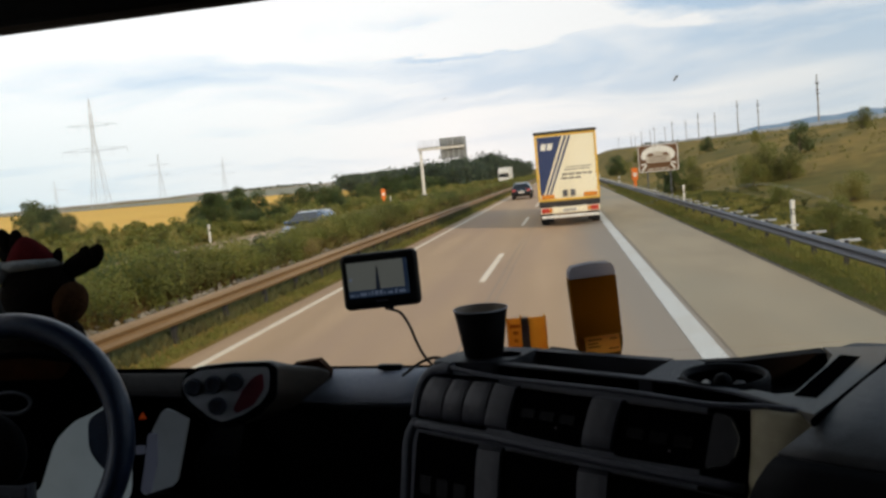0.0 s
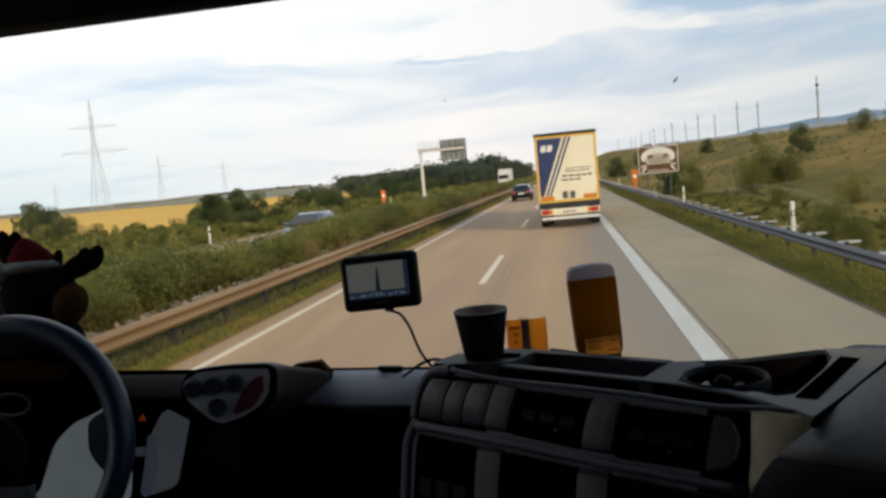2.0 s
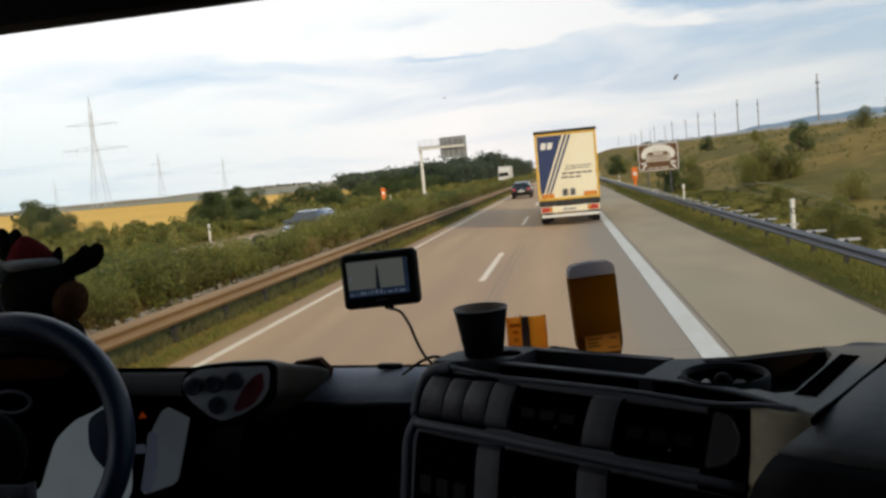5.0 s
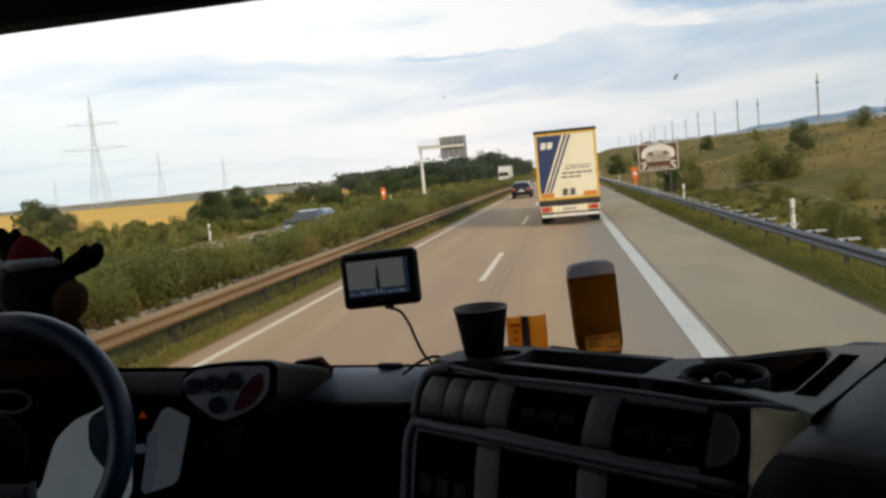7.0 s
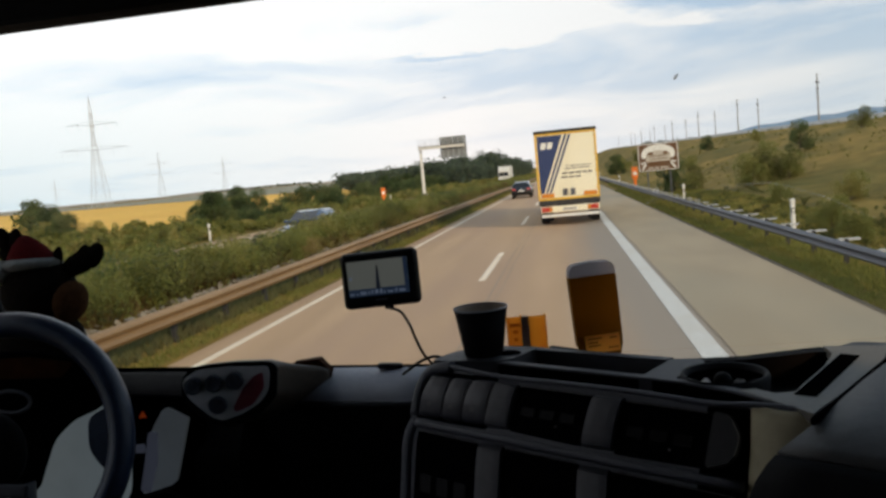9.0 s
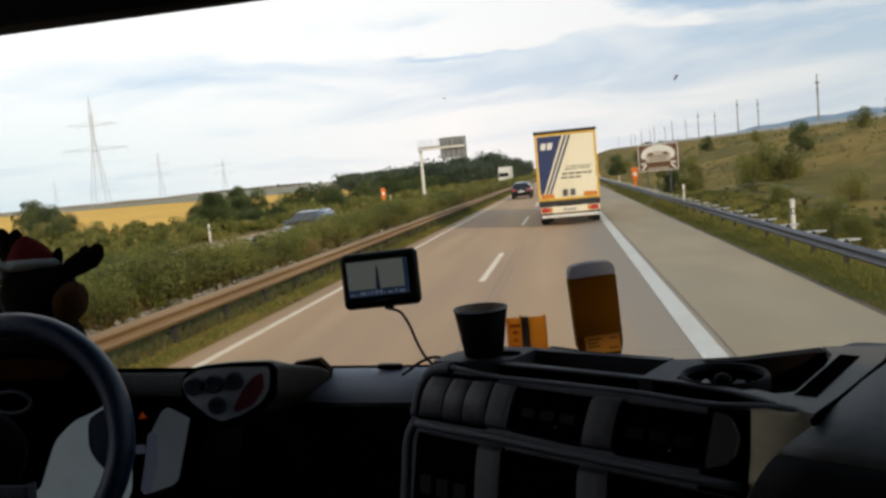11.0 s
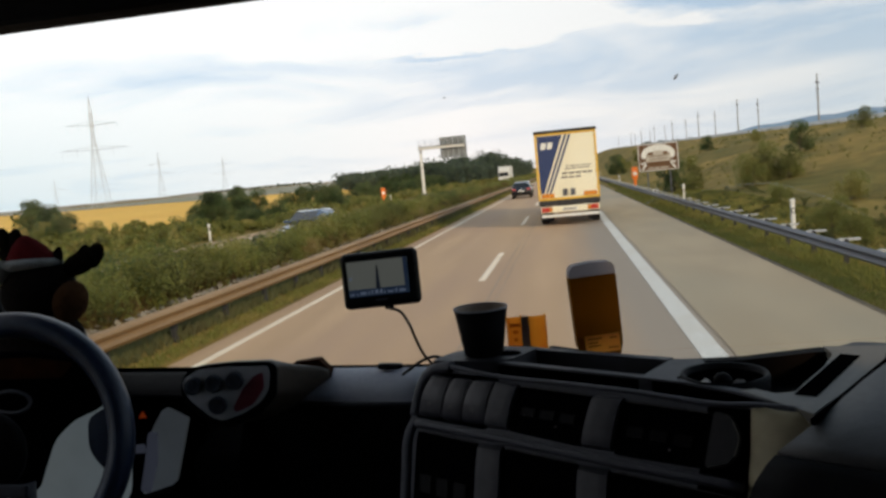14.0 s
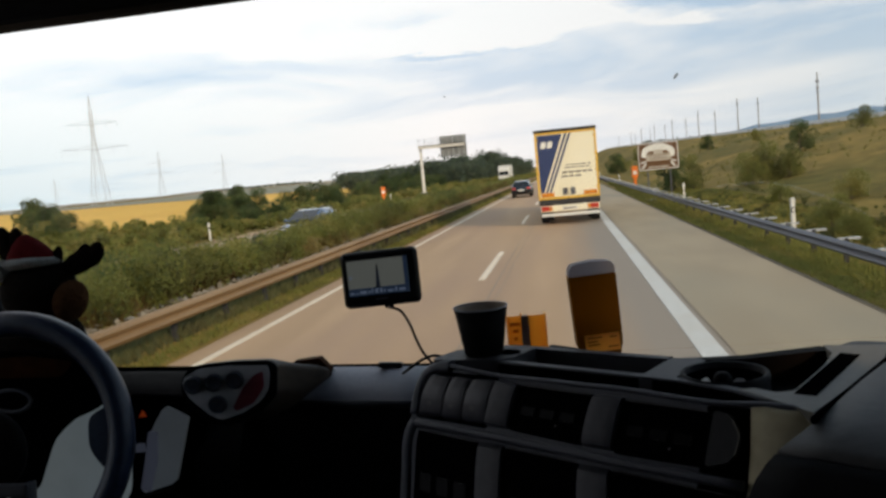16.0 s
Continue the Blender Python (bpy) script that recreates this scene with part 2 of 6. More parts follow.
GRASS = meadow_material("grass_ground", (0.162, 0.132, 0.040), (0.292, 0.200, 0.062), (0.092, 0.092, 0.030))
FIELD = material("ripe_wheat", (0.66, 0.36, 0.035), (0.72, 0.42, 0.055), 0.9, scale=0.06, stretch=(1, 0.2, 1), bump=0.3, bump_scale=3)
FAR_FIELD = material("stubble_field", (0.285, 0.228, 0.172), (0.36, 0.285, 0.205), 0.95, scale=0.012, stretch=(1, 0.3, 1), third=(0.20, 0.20, 0.13), third_scale=0.006)
# the blue of distant haze is put into the hill colour
HILL = material("haze_blue_hill", (0.17, 0.25, 0.33), (0.20, 0.28, 0.36), 1.0, scale=0.006)
# grey galvanised steel, with warm sunlight put into the colour as tan
ZINC = material("sun_tan_steel", (0.30, 0.197, 0.100), (0.22, 0.137, 0.063), 0.6, 0.15, scale=1.3, stretch=(1, 0.15, 1))
ZINC_BLUE = material("blue_grey_zinc", (0.122, 0.122, 0.136), (0.085, 0.086, 0.098), 0.6, 0.1, scale=1.5, stretch=(1, 0.15, 1))
ZINC_TIP = material("pale_zinc", (0.50, 0.51, 0.51), (0.42, 0.43, 0.43), 0.6, 0.2, scale=2)
BALLAST = material("rail_ballast", (0.42, 0.40, 0.37), (0.52, 0.50, 0.46), 0.95, scale=1)
POLE_CONCRETE = material("mast_concrete", (0.30, 0.27, 0.24), (0.24, 0.22, 0.20), 0.9, scale=2)
# pylon steel is paler than bare steel, with haze mixed into the colour
LATTICE = material("hazed_pylon_steel", (0.56, 0.58, 0.60), (0.50, 0.52, 0.54), 0.6, 0.3, scale=1)
SHRUB_LEAF = leaf_material("shrub_leaf", (0.152, 0.144, 0.047), (0.345, 0.292, 0.094))
DRY_LEAF = leaf_material("dry_weed_leaf", (0.20, 0.142, 0.058), (0.38, 0.275, 0.12))
TREE_LEAF = leaf_material("tree_leaf", (0.064, 0.082, 0.036), (0.170, 0.180, 0.074))
GREEN_BLADE = leaf_material("green_weed_blade", (0.138, 0.126, 0.042), (0.26, 0.218, 0.076))
DITCH_LEAF = leaf_material("ditch_leaf", (0.112, 0.108, 0.042), (0.205, 0.178, 0.068))
# duller blades: the shade behind the median rail is in their colour
MEDIAN_BLADE = leaf_material("shaded_median_blade", (0.135, 0.118, 0.056), (0.225, 0.186, 0.095))
RUST_BLADE = leaf_material("rust_weed_blade", (0.125, 0.070, 0.030), (0.26, 0.165, 0.075))
# far leaves carry the bluish distance haze in their own colour
WOOD_LEAF = leaf_material("hazed_wood_leaf", (0.078, 0.090, 0.070), (0.160, 0.168, 0.118))
BLADE = leaf_material("grass_blade", (0.205, 0.178, 0.052), (0.315, 0.258, 0.080))
BARK = material("bark", (0.10, 0.075, 0.05), (0.16, 0.12, 0.085), 0.9, scale=12)
WHITE = material("white_plastic", (0.80, 0.79, 0.76), (0.72, 0.70, 0.66), 0.5, scale=5)
BLACK = material("black_plastic", (0.004, 0.004, 0.0045), (0.007, 0.007, 0.0075), 0.5, alpha_gloss=0.2, scale=30)
RUBBER = material("tyre_rubber", (0.014, 0.014, 0.014), (0.024, 0.023, 0.022), 0.85, scale=14)
ORANGE = material("orange_paint", (0.85, 0.20, 0.015), (0.75, 0.17, 0.015), 0.45, scale=4)
BROWN = material("sign_brown", (0.115, 0.050, 0.012), (0.13, 0.058, 0.015), 0.45, scale=4)
SIGN_GREY = material("sign_back", (0.26, 0.27, 0.27), (0.20, 0.21, 0.21), 0.6, 0.3, scale=1.2)
CREAM = material("trailer_cream", (0.93, 0.87, 0.68), (0.90, 0.82, 0.60), 0.45, scale=0.7, coat=0.2)
YELLOW = material("trailer_yellow", (0.86, 0.53, 0.075), (0.76, 0.46, 0.07), 0.45, scale=2)
NAVY = material("trailer_navy", (0.028, 0.045, 0.13), (0.034, 0.052, 0.14), 0.45, scale=2)
TEXT_GREY = material("lettering_grey", (0.22, 0.20, 0.16), rough=0.5)
LOGO_WHITE = material("logo_white", (0.82, 0.80, 0.74), rough=0.5)
LAMP_LIT = glow_material("lit_red_lens", (0.45, 0.035, 0.016), 0.12)
LAMP_AMBER = material("amber_lens", (0.75, 0.27, 0.03), (0.62, 0.22, 0.03), 0.25, scale=8, coat=0.5)
DARK_STEEL = material("dark_steel", (0.03, 0.03, 0.032), (0.05, 0.047, 0.045), 0.6, 0.3, scale=6)
CAR_PAINT = material("dark_car_paint", (0.012, 0.015, 0.024), rough=0.25, coat=1.0)
CAR_GLASS = material("dark_car_glass", (0.01, 0.012, 0.014), rough=0.06)
TRUCK_WHITE = material("lorry_white", (0.74, 0.74, 0.72), (0.66, 0.66, 0.63), 0.4, scale=2)
DASH = material("dash_plastic", (0.018, 0.0186, 0.026), (0.025, 0.0257, 0.0345), 0.55, alpha_gloss=0.3, scale=120, bump=0.25, bump_scale=700,
                third=(0.021, 0.0225, 0.027), third_scale=6)
# dash plastic lightened to blue-grey: skylight on the shelf put into its colour
SHELF_LIT = material("lit_shelf_plastic", (0.27, 0.29, 0.355), (0.31, 0.33, 0.395), 0.5, alpha_gloss=0.4, scale=110, bump=0.25, bump_scale=650, third=(0.28, 0.295, 0.335), third_scale=5)
# pod plastic browned: the warm sun glow on it is in the colour
POD_SHELL = material("sun_glow_pod_shell", (0.046, 0.035, 0.025), (0.060, 0.045, 0.032), 0.5, alpha_gloss=0.4, scale=80, bump=0.2, bump_scale=600)
# two darker tones of dash plastic; shade on fronts and floors is in their colour
DASH_MID = material("dim_dash_plastic", (0.0034, 0.0037, 0.0052), (0.0047, 0.0051, 0.0068), 0.6, alpha_gloss=0.10, scale=100, bump=0.2, bump_scale=600)
DASH_DARK = material("dark_dash_plastic", (0.002, 0.002, 0.0025), (0.0035, 0.0035, 0.0045), 0.6, alpha_gloss=0.04, scale=90, bump=0.2, bump_scale=600)
DASH_GREY = material("grey_dash_trim", (0.040, 0.042, 0.052), (0.050, 0.052, 0.063), 0.5, alpha_gloss=0.3, scale=60, bump=0.15, bump_scale=500)
DASH_BEIGE = material("beige_dash_plastic", (0.31, 0.275, 0.175), (0.37, 0.33, 0.212), 0.65, scale=40, bump=0.15, bump_scale=500)
PASSENGER = material("passenger_plastic", (0.046, 0.047, 0.050), (0.057, 0.058, 0.061), 0.6, scale=80, bump=0.2, bump_scale=500, alpha_gloss=0.3)
VENT_FRAME = material("vent_frame", (0.105, 0.100, 0.086), (0.125, 0.118, 0.10), 0.55, alpha_gloss=0.3, scale=80, bump=0.2, bump_scale=600)
FRAME_GREY = material("console_frame_plastic", (0.053, 0.057, 0.074), (0.065, 0.069, 0.088), 0.5, alpha_gloss=0.35, scale=70, bump=0.2, bump_scale=600)
# brown wall taken nearly to black, shade of the compartment in its colour
BROWN_SHADE = material("shaded_tray_wall", (0.0020, 0.0011, 0.0009), (0.003, 0.0016, 0.0012), 0.7, alpha_gloss=0.05, scale=30)
SYMBOL = material("switch_symbol", (0.035, 0.035, 0.042), rough=0.6)
SLOT_KEY = material("slot_key", (0.0026, 0.0026, 0.0033), (0.0036, 0.0036, 0.0043), 0.4, alpha_gloss=0.04, scale=70)
SLOT = material("slot_plastic", (0.0014, 0.0014, 0.0019), (0.0024, 0.0024, 0.0031), 0.55, alpha_gloss=0.0, scale=70)
# flat black for black trim, and for shade painted into recesses
VOID = material("black_trim_and_shade", (0.0012, 0.0012, 0.0015), rough=0.9, alpha_gloss=0.0)
VENT_DARK = material("vent_plastic", (0.010, 0.0105, 0.013), (0.014, 0.0145, 0.018), 0.5, scale=80, alpha_gloss=0.3)
SWITCH = material("switch_plastic", (0.025, 0.026, 0.036), (0.032, 0.033, 0.045), 0.45, scale=80, alpha_gloss=0.4)
LINER = material("roof_liner", (0.007, 0.008, 0.010), (0.010, 0.011, 0.013), 0.95, alpha_gloss=0.1, scale=40)


# ---- mesh helpers ----
def link_mesh(name, bm, mat, parent=None, label="", smooth=False):
    me = bpy.data.meshes.new(name)
    bmesh.ops.recalc_face_normals(bm, faces=bm.faces[:])
    bm.to_mesh(me)
    bm.free()
    for m in (mat if isinstance(mat, (list, tuple)) else [mat]):
        me.materials.append(m)
    if smooth:
        me.shade_smooth()
    ob = new(name, me)
    if parent:
        ob.parent = parent
    if label:
        ob["label"] = label
    return ob


def part(name, bm, mat, parent, label="", smooth=False):
    return link_mesh(name, bm, mat, parent, label, smooth)


def thing(name, m, label, category, group="", kind=""):
    ob = new(name)
    ob.matrix_basis = m
    ob.empty_display_size = 0.1
    return tagged(ob, label, category, group, kind)


def box(bm, lo, hi, bevel=0.0, m=None, seg=2):
    c = [(a + b) / 2 for a, b in zip(lo, hi)]
    s = [abs(b - a) for a, b in zip(lo, hi)]
    mm = Matrix.Translation(c) @ Matrix.Diagonal((*s, 1))
    vs = bmesh.ops.create_cube(bm, size=1.0, matrix=(m @ mm) if m else mm)["verts"]
    if bevel:
        es = list({e for v in vs for e in v.link_edges})
        bmesh.ops.bevel(bm, geom=es, offset=bevel, segments=seg, affect="EDGES", profile=0.5)
    return bm


def boxed(lo, hi, bevel=0.0, m=None, seg=2):
    return box(bmesh.new(), lo, hi, bevel, m, seg)


def cone(bm, r1, r2, z0, z1, m=None, seg=24, caps=True):
    mm = Matrix.Translation((0, 0, (z0 + z1) / 2))
    bmesh.ops.create_cone(bm, cap_ends=caps, segments=seg, radius1=r1, radius2=r2, depth=z1 - z0, matrix=(m @ mm) if m else mm)
    return bm


def prism(bm, outline, a, b, m=None, axis="y"):
    """A flat outline, made solid from a to b along the axis."""
    def put(p, d):
        v = {"y": (p[0], d, p[1]), "x": (d, p[0], p[1]), "z": (p[0], p[1], d)}[axis]
        return m @ Vector(v) if m else Vector(v)
    n = len(outline)
    va = [bm.verts.new(put(p, a)) for p in outline]
    vb = [bm.verts.new(put(p, b)) for p in outline]
    bm.faces.new(va)
    bm.faces.new(vb[::-1])
    for i in range(n):
        bm.faces.new((va[i], vb[i], vb[(i + 1) % n], va[(i + 1) % n]))
    return bm


def rounded(outline, r, steps=4):
    """The outline with its corners rounded."""
    res, n = [], len(outline)
    for i in range(n):
        p, a, b = (Vector(outline[k % n]) for k in (i, i - 1, i + 1))
        da, db = (a - p), (b - p)
        k = min(r, da.length * 0.45, db.length * 0.45)
        s, t = p + da.normalized() * k, p + db.normalized() * k
        for j in range(steps + 1):
            q = j / steps
            res.append(tuple((1 - q) ** 2 * s + 2 * q * (1 - q) * p + q * q * t))
    return res


def tube(bm, points, r, seg=8, closed=False, m=None):
    pts = [Vector(p) for p in points]
    n, rings = len(pts), []
    for i, p in enumerate(pts):
        d = (pts[(i + 1) % n] - pts[i - 1]) if closed or 0 < i < n - 1 else (pts[1] - pts[0] if i == 0 else pts[-1] - pts[-2])
        q = d.to_track_quat("Z", "Y").to_matrix()
        rr = r[i] if isinstance(r, (list, tuple)) else r
        ring = []
        for k in range(seg):
            a = 2 * math.pi * k / seg
            v = p + q @ Vector((rr * math.cos(a), rr * math.sin(a), 0))
            ring.append(bm.verts.new(m @ v if m else v))
        rings.append(ring)
    for i in range(n if closed else n - 1):
        a, b = rings[i], rings[(i + 1) % n]
        for k in range(seg):
            bm.faces.new((a[k], a[(k + 1) % seg], b[(k + 1) % seg], b[k]))
    if not closed:
        bm.faces.new(rings[0][::-1])
        bm.faces.new(rings[-1])
    return bm


def bend(points, steps=6):
    """A smooth line through the points."""
    p = [Vector(v) for v in points]
    p = [2 * p[0] - p[1]] + p + [2 * p[-1] - p[-2]]
    res = []
    for i in range(1, len(p) - 2):
        for j in range(steps):
            t = j / steps
            res.append(0.5 * (2 * p[i] + (p[i + 1] - p[i - 1]) * t + (2 * p[i - 1] - 5 * p[i] + 4 * p[i + 1] - p[i + 2]) * t * t
                              + (3 * p[i] - p[i - 1] - 3 * p[i + 1] + p[i + 2]) * t ** 3))
    return res + [p[-2]]


def quads_mesh(name, verts, mat, smooth=False):
    """A mesh of loose four-cornered leaves; verts is an array n x 4 x 3."""
    n = len(verts)
    me = bpy.data.meshes.new(name)
    me.vertices.add(n * 4)
    me.vertices.foreach_set("co", np.asarray(verts, np.float32).ravel())
    me.loops.add(n * 4)
    me.loops.foreach_set("vertex_index", np.arange(n * 4, dtype=np.int32))
    me.polygons.add(n)
    me.polygons.foreach_set("loop_start", np.arange(0, n * 4, 4, dtype=np.int32))
    me.update(calc_edges=True)
    me.materials.append(mat)
    return me


def leaf_quads(centres, size, rng, flat=0.0):
    """Small diamond leaves, turned at random, at the centres."""
    n = len(centres)
    a = rng.normal(size=(n, 3))
    a[:, 2] *= 1 - flat
    a /= np.linalg.norm(a, axis=1)[:, None]
    b = rng.normal(size=(n, 3))
    b -= (a * b).sum(1)[:, None] * a
    b /= np.linalg.norm(b, axis=1)[:, None]
    s = size * rng.uniform(0.6, 1.4, n)[:, None]
    c = np.asarray(centres)
    return np.stack([c - a * s, c - b * s * 0.6, c + a * s, c + b * s * 0.6], 1)


def crown_points(n, rng, lumps, spread=(1, 1, 1)):
    """Points in a crown of many lumps, near their surfaces."""
    k = rng.integers(0, len(lumps), n)
    lum = np.asarray(lumps)[k]
    d = rng.normal(size=(n, 3))
    d /= np.linalg.norm(d, axis=1)[:, None]
    r = lum[:, 3] * rng.uniform(0.45, 1.0, n) ** 0.5
    return (lum[:, :3] + d * r[:, None]) * np.asarray(spread)


# ---- the land ----
def smooth(a, b, v):
    t = min(1.0, max(0.0, (v - a) / (b - a)))
    return t * t * (3 - 2 * t)


def bank_top(y):
    return 3.3 + 0.0165 * min(max(y, 0), 700)


def land(x, y):
    """Height of the ground."""
    if x > 4.0:
        z = -0.05 * smooth(4.0, 5.6, x) - 0.75 * smooth(5.7, 9.0, x)
        z += (bank_top(y) + 0.8) * (0.35 * smooth(9, 24, x) + 0.65 * smooth(14, 41, x))
        if 9 < x < 41:
            z += (0.35 * noise.noise((x * 0.12, y * 0.05, 3)) + 0.10 * noise.noise((x * 0.6, y * 0.3, 8))) * smooth(9, 14, x) * (1 - smooth(34, 41, x))
        return z - 3.0 * smooth(56, 140, x)
    if x < -20.5:
        d = -20.5 - x
        z = 0.012 * min(d, 200) + 0.003 * min(max(0, d - 200), 700)
        z += smooth(5, 60, d) * (0.011 * min(max(0, y - 120), 210) + 0.013 * min(max(0, y - 330), 520) * (1 - 0.6 * smooth(150, 700, d)))
        z -= 0.35 * smooth(0, 4, d) * (1 - smooth(6, 14, d))
        return z + 0.3 * noise.noise((x * 0.02, y * 0.02, 5)) * smooth(10, 60, d)
    if -10.4 < x < -6.0:
        return 0.05 + 0.18 * smooth(-6.1, -7.6, x) * smooth(-10.4, -9.4, x)
    return -0.06


def sheet(name, xs, ys, lift, mat, label, category):
    verts = [(x, y, land(x, y) + lift) for y in ys for x in xs]
    w = len(xs)
    faces = [(j * w + i, j * w + i + 1, (j + 1) * w + i + 1, (j + 1) * w + i) for j in range(len(ys) - 1) for i in range(w - 1)]
    me = bpy.data.meshes.new(name)
    me.from_pydata(verts, [], faces)
    me.materials.append(mat)
    me.shade_smooth()
    return tagged(new(name, me), label, category, kind="structure")


def steps(*stops):
    """Coordinates from stop to stop: (start, end, count), ..."""
    res = []
    for a, b, k in stops:
        res += [a + (b - a) * i / k for i in range(k)]
    return res + [stops[-1][1]]


GX = steps((-4500, -1000, 8), (-1000, -300, 10), (-300, -60, 16), (-60, -20.5, 16), (-20.5, -10.4, 2), (-10.4, -6.0, 12), (-6.0, 4.0, 2),
           (4.0, 12, 16), (12, 60, 40), (60, 200, 10), (200, 4500, 10))
GY = steps((-1500, -50, 6), (-50, 0, 5), (0, 160, 64), (160, 500, 40), (500, 1200, 14), (1200, 4800, 10))
sheet("ground", GX, GY, 0.0, GRASS, "olive and straw-coloured grassland along the motorway", "grassland")
sheet("wheat_field", steps((-200, -41, 22)), steps((40, 250, 26)), 0.10, FIELD, "ripe golden wheat field behind the shrubs", "field")
sheet("stubble_field", steps((-1900, -200, 10), (-200, -58, 12)), steps((252, 420, 14), (420, 2600, 14)), 0.12, FAR_FIELD, "pale brown fields on the low ridge", "field")
sheet("fallow_field", steps((-1900, -400, 6), (-400, -202, 10)), steps((40, 251.5, 14)), 0.12, FAR_FIELD, "pale grey-brown fallow field past the wheat", "field")


def slab(name, x0, x1, top, mat, label, y0=-60, y1=1500):
    bm = bmesh.new()
    ys = steps((y0, 0, 3), (0, 200, 20), (200, y1, 13))
    for a, b in zip(ys, ys[1:]):
        box(bm, (x0, a, top - 0.25), (x1, b - 0.012, top))
    return tagged(link_mesh(name, bm, mat), label, "road", kind="structure")


slab("road", -6.05, 1.83, 0.0, ROAD, "tan concrete two-lane motorway carriageway, greyer along the outer wheel track")
slab("pavement", 1.834, 4.17, -0.004, SHOULDER, "sandy concrete hard shoulder beside the lane")
# added strip, coloured as the shadow below the shoulder's edge
slab("pavement_edge", 4.175, 4.30, -0.012, EDGE_SHADE, "dark strip for the shade along the edge of the hard shoulder")
slab("road_opposite", -20.4, -10.6, 0.0, CONCRETE, "concrete carriageway for the oncoming traffic")


def stripe(name, x0, x1, spans, label, group="", mat=PAINT_WARM):
    for a, b in spans:
        bm = boxed((x0, a, 0.0), (x1, b, 0.006))
        tagged(link_mesh(name, bm, mat), label, "road marking", group, "structure")


stripe("edge_line", 1.46, 1.76, [(-60, 1500)], "broad white line before the hard shoulder", mat=PAINT)
stripe("edge_line", -5.61, -5.46, [(-60, 1500)], "white line beside the central reservation")
stripe("lane_dash", -2.12, -1.96, [(17.6 + 18 * k, 23.6 + 18 * k) for k in range(-2, 24)], "white dash between the two lanes", "lane dashes")
stripe("edge_line", -10.95, -10.8, [(-60, 1500)], "white line of the opposite carriageway")
stripe("edge_line", -18.4, -18.1, [(-60, 1500)], "white line of the opposite carriageway")
stripe("lane_dash", -14.7, -14.55, [(11 + 18 * k, 17 + 18 * k) for k in range(-2, 24)], "white dash between the oncoming lanes", "oncoming lane dashes")
# thin tar seams between the concrete lanes
TAR = material("tar", (0.20, 0.155, 0.11), (0.29, 0.225, 0.16), 0.8, scale=1.2, stretch=(1, 0.2, 1))
for x, w, a, b in ((-1.66, 0.030, 6, 160), (-1.48, 0.022, 6, 60), (1.845, 0.02, 4, 200)):
    bm = bmesh.new()
    n = 60
    side = [(x + 0.02 * noise.noise((x, q * 0.35, 2)), a + (b - a) * k / n) for k in range(n + 1) for q in [a + (b - a) * k / n]]
    for (xa, ya), (xb, yb) in zip(side, side[1:]):
        bm.faces.new([bm.verts.new(v) for v in ((xa, ya, 0.0035), (xa + w, ya, 0.0035), (xb + w, yb, 0.0035), (xb, yb, 0.0035))])
    tagged(link_mesh("tar_seam", bm, TAR), "thin dark tar seam along the concrete", "road marking", kind="structure")

# ---- guard rails ----
WAVE = [(0.0, 0.00), (0.045, 0.03), (0.075, 0.075), (0.045, 0.12), (0.0, 0.155), (0.045, 0.19), (0.075, 0.235), (0.045, 0.28), (0.0, 0.31)]


def guard_rail(x, z, side, y0, y1, mat, label, reach, blocks, deep=1.0):
    """A wavy steel beam on posts; side is +1 when the wave faces +x."""
    rail = thing("guard_rail", pose(x, 0, 0), label, "guard rail")
    outline = [(side * u, z + v * deep) for u, v in WAVE] + [(side * (u - 0.012), z + v * deep) for u, v in WAVE[::-1]]
    y, seg = y0, 4.0
    beam_mesh = None
    while y < y1:
        if beam_mesh is None:
            ob = part("beam", prism(bmesh.new(), outline, 0, seg - 0.006), mat, rail)
            beam_mesh = ob.data
        else:
            ob = new("beam", beam_mesh)
            ob.parent = rail
        ob.location.y = y
        y += seg
    bm = boxed((-side * 0.16 - 0.04, -0.05, -0.62), (-side * 0.16 + 0.04, 0.05, z + 0.27))
    post = part("post", bm, DARK_STEEL, rail)
    lo, hi = sorted((-side * 0.02, -side * blocks))
    spacer = part("spacer", boxed((lo, -0.045, z + 0.235), (hi, 0.06, z + 0.275)), ZINC_TIP if side < 0 else mat, rail)
    post.location.y = spacer.location.y = y0
    for k in range(1, int(reach / 2)):
        for nm, me in (("post", post.data), ("spacer", spacer.data)):
            ob = new(nm, me)
            ob.parent, ob.location.y = rail, y0 + 2 * k
    return rail


guard_rail(-6.45, 0.44, 1, -12, 600, ZINC, "long steel guard rail along the median shrubs, coloured tan as sunlit", 160, 0.16)
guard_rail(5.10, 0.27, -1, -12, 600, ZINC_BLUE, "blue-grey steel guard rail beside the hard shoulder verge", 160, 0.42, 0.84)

# ---- plants ----
rng = np.random.default_rng(7)


def stuff(name, me, label, category):
    return tagged(new(name, me), label, category, kind="stuff")


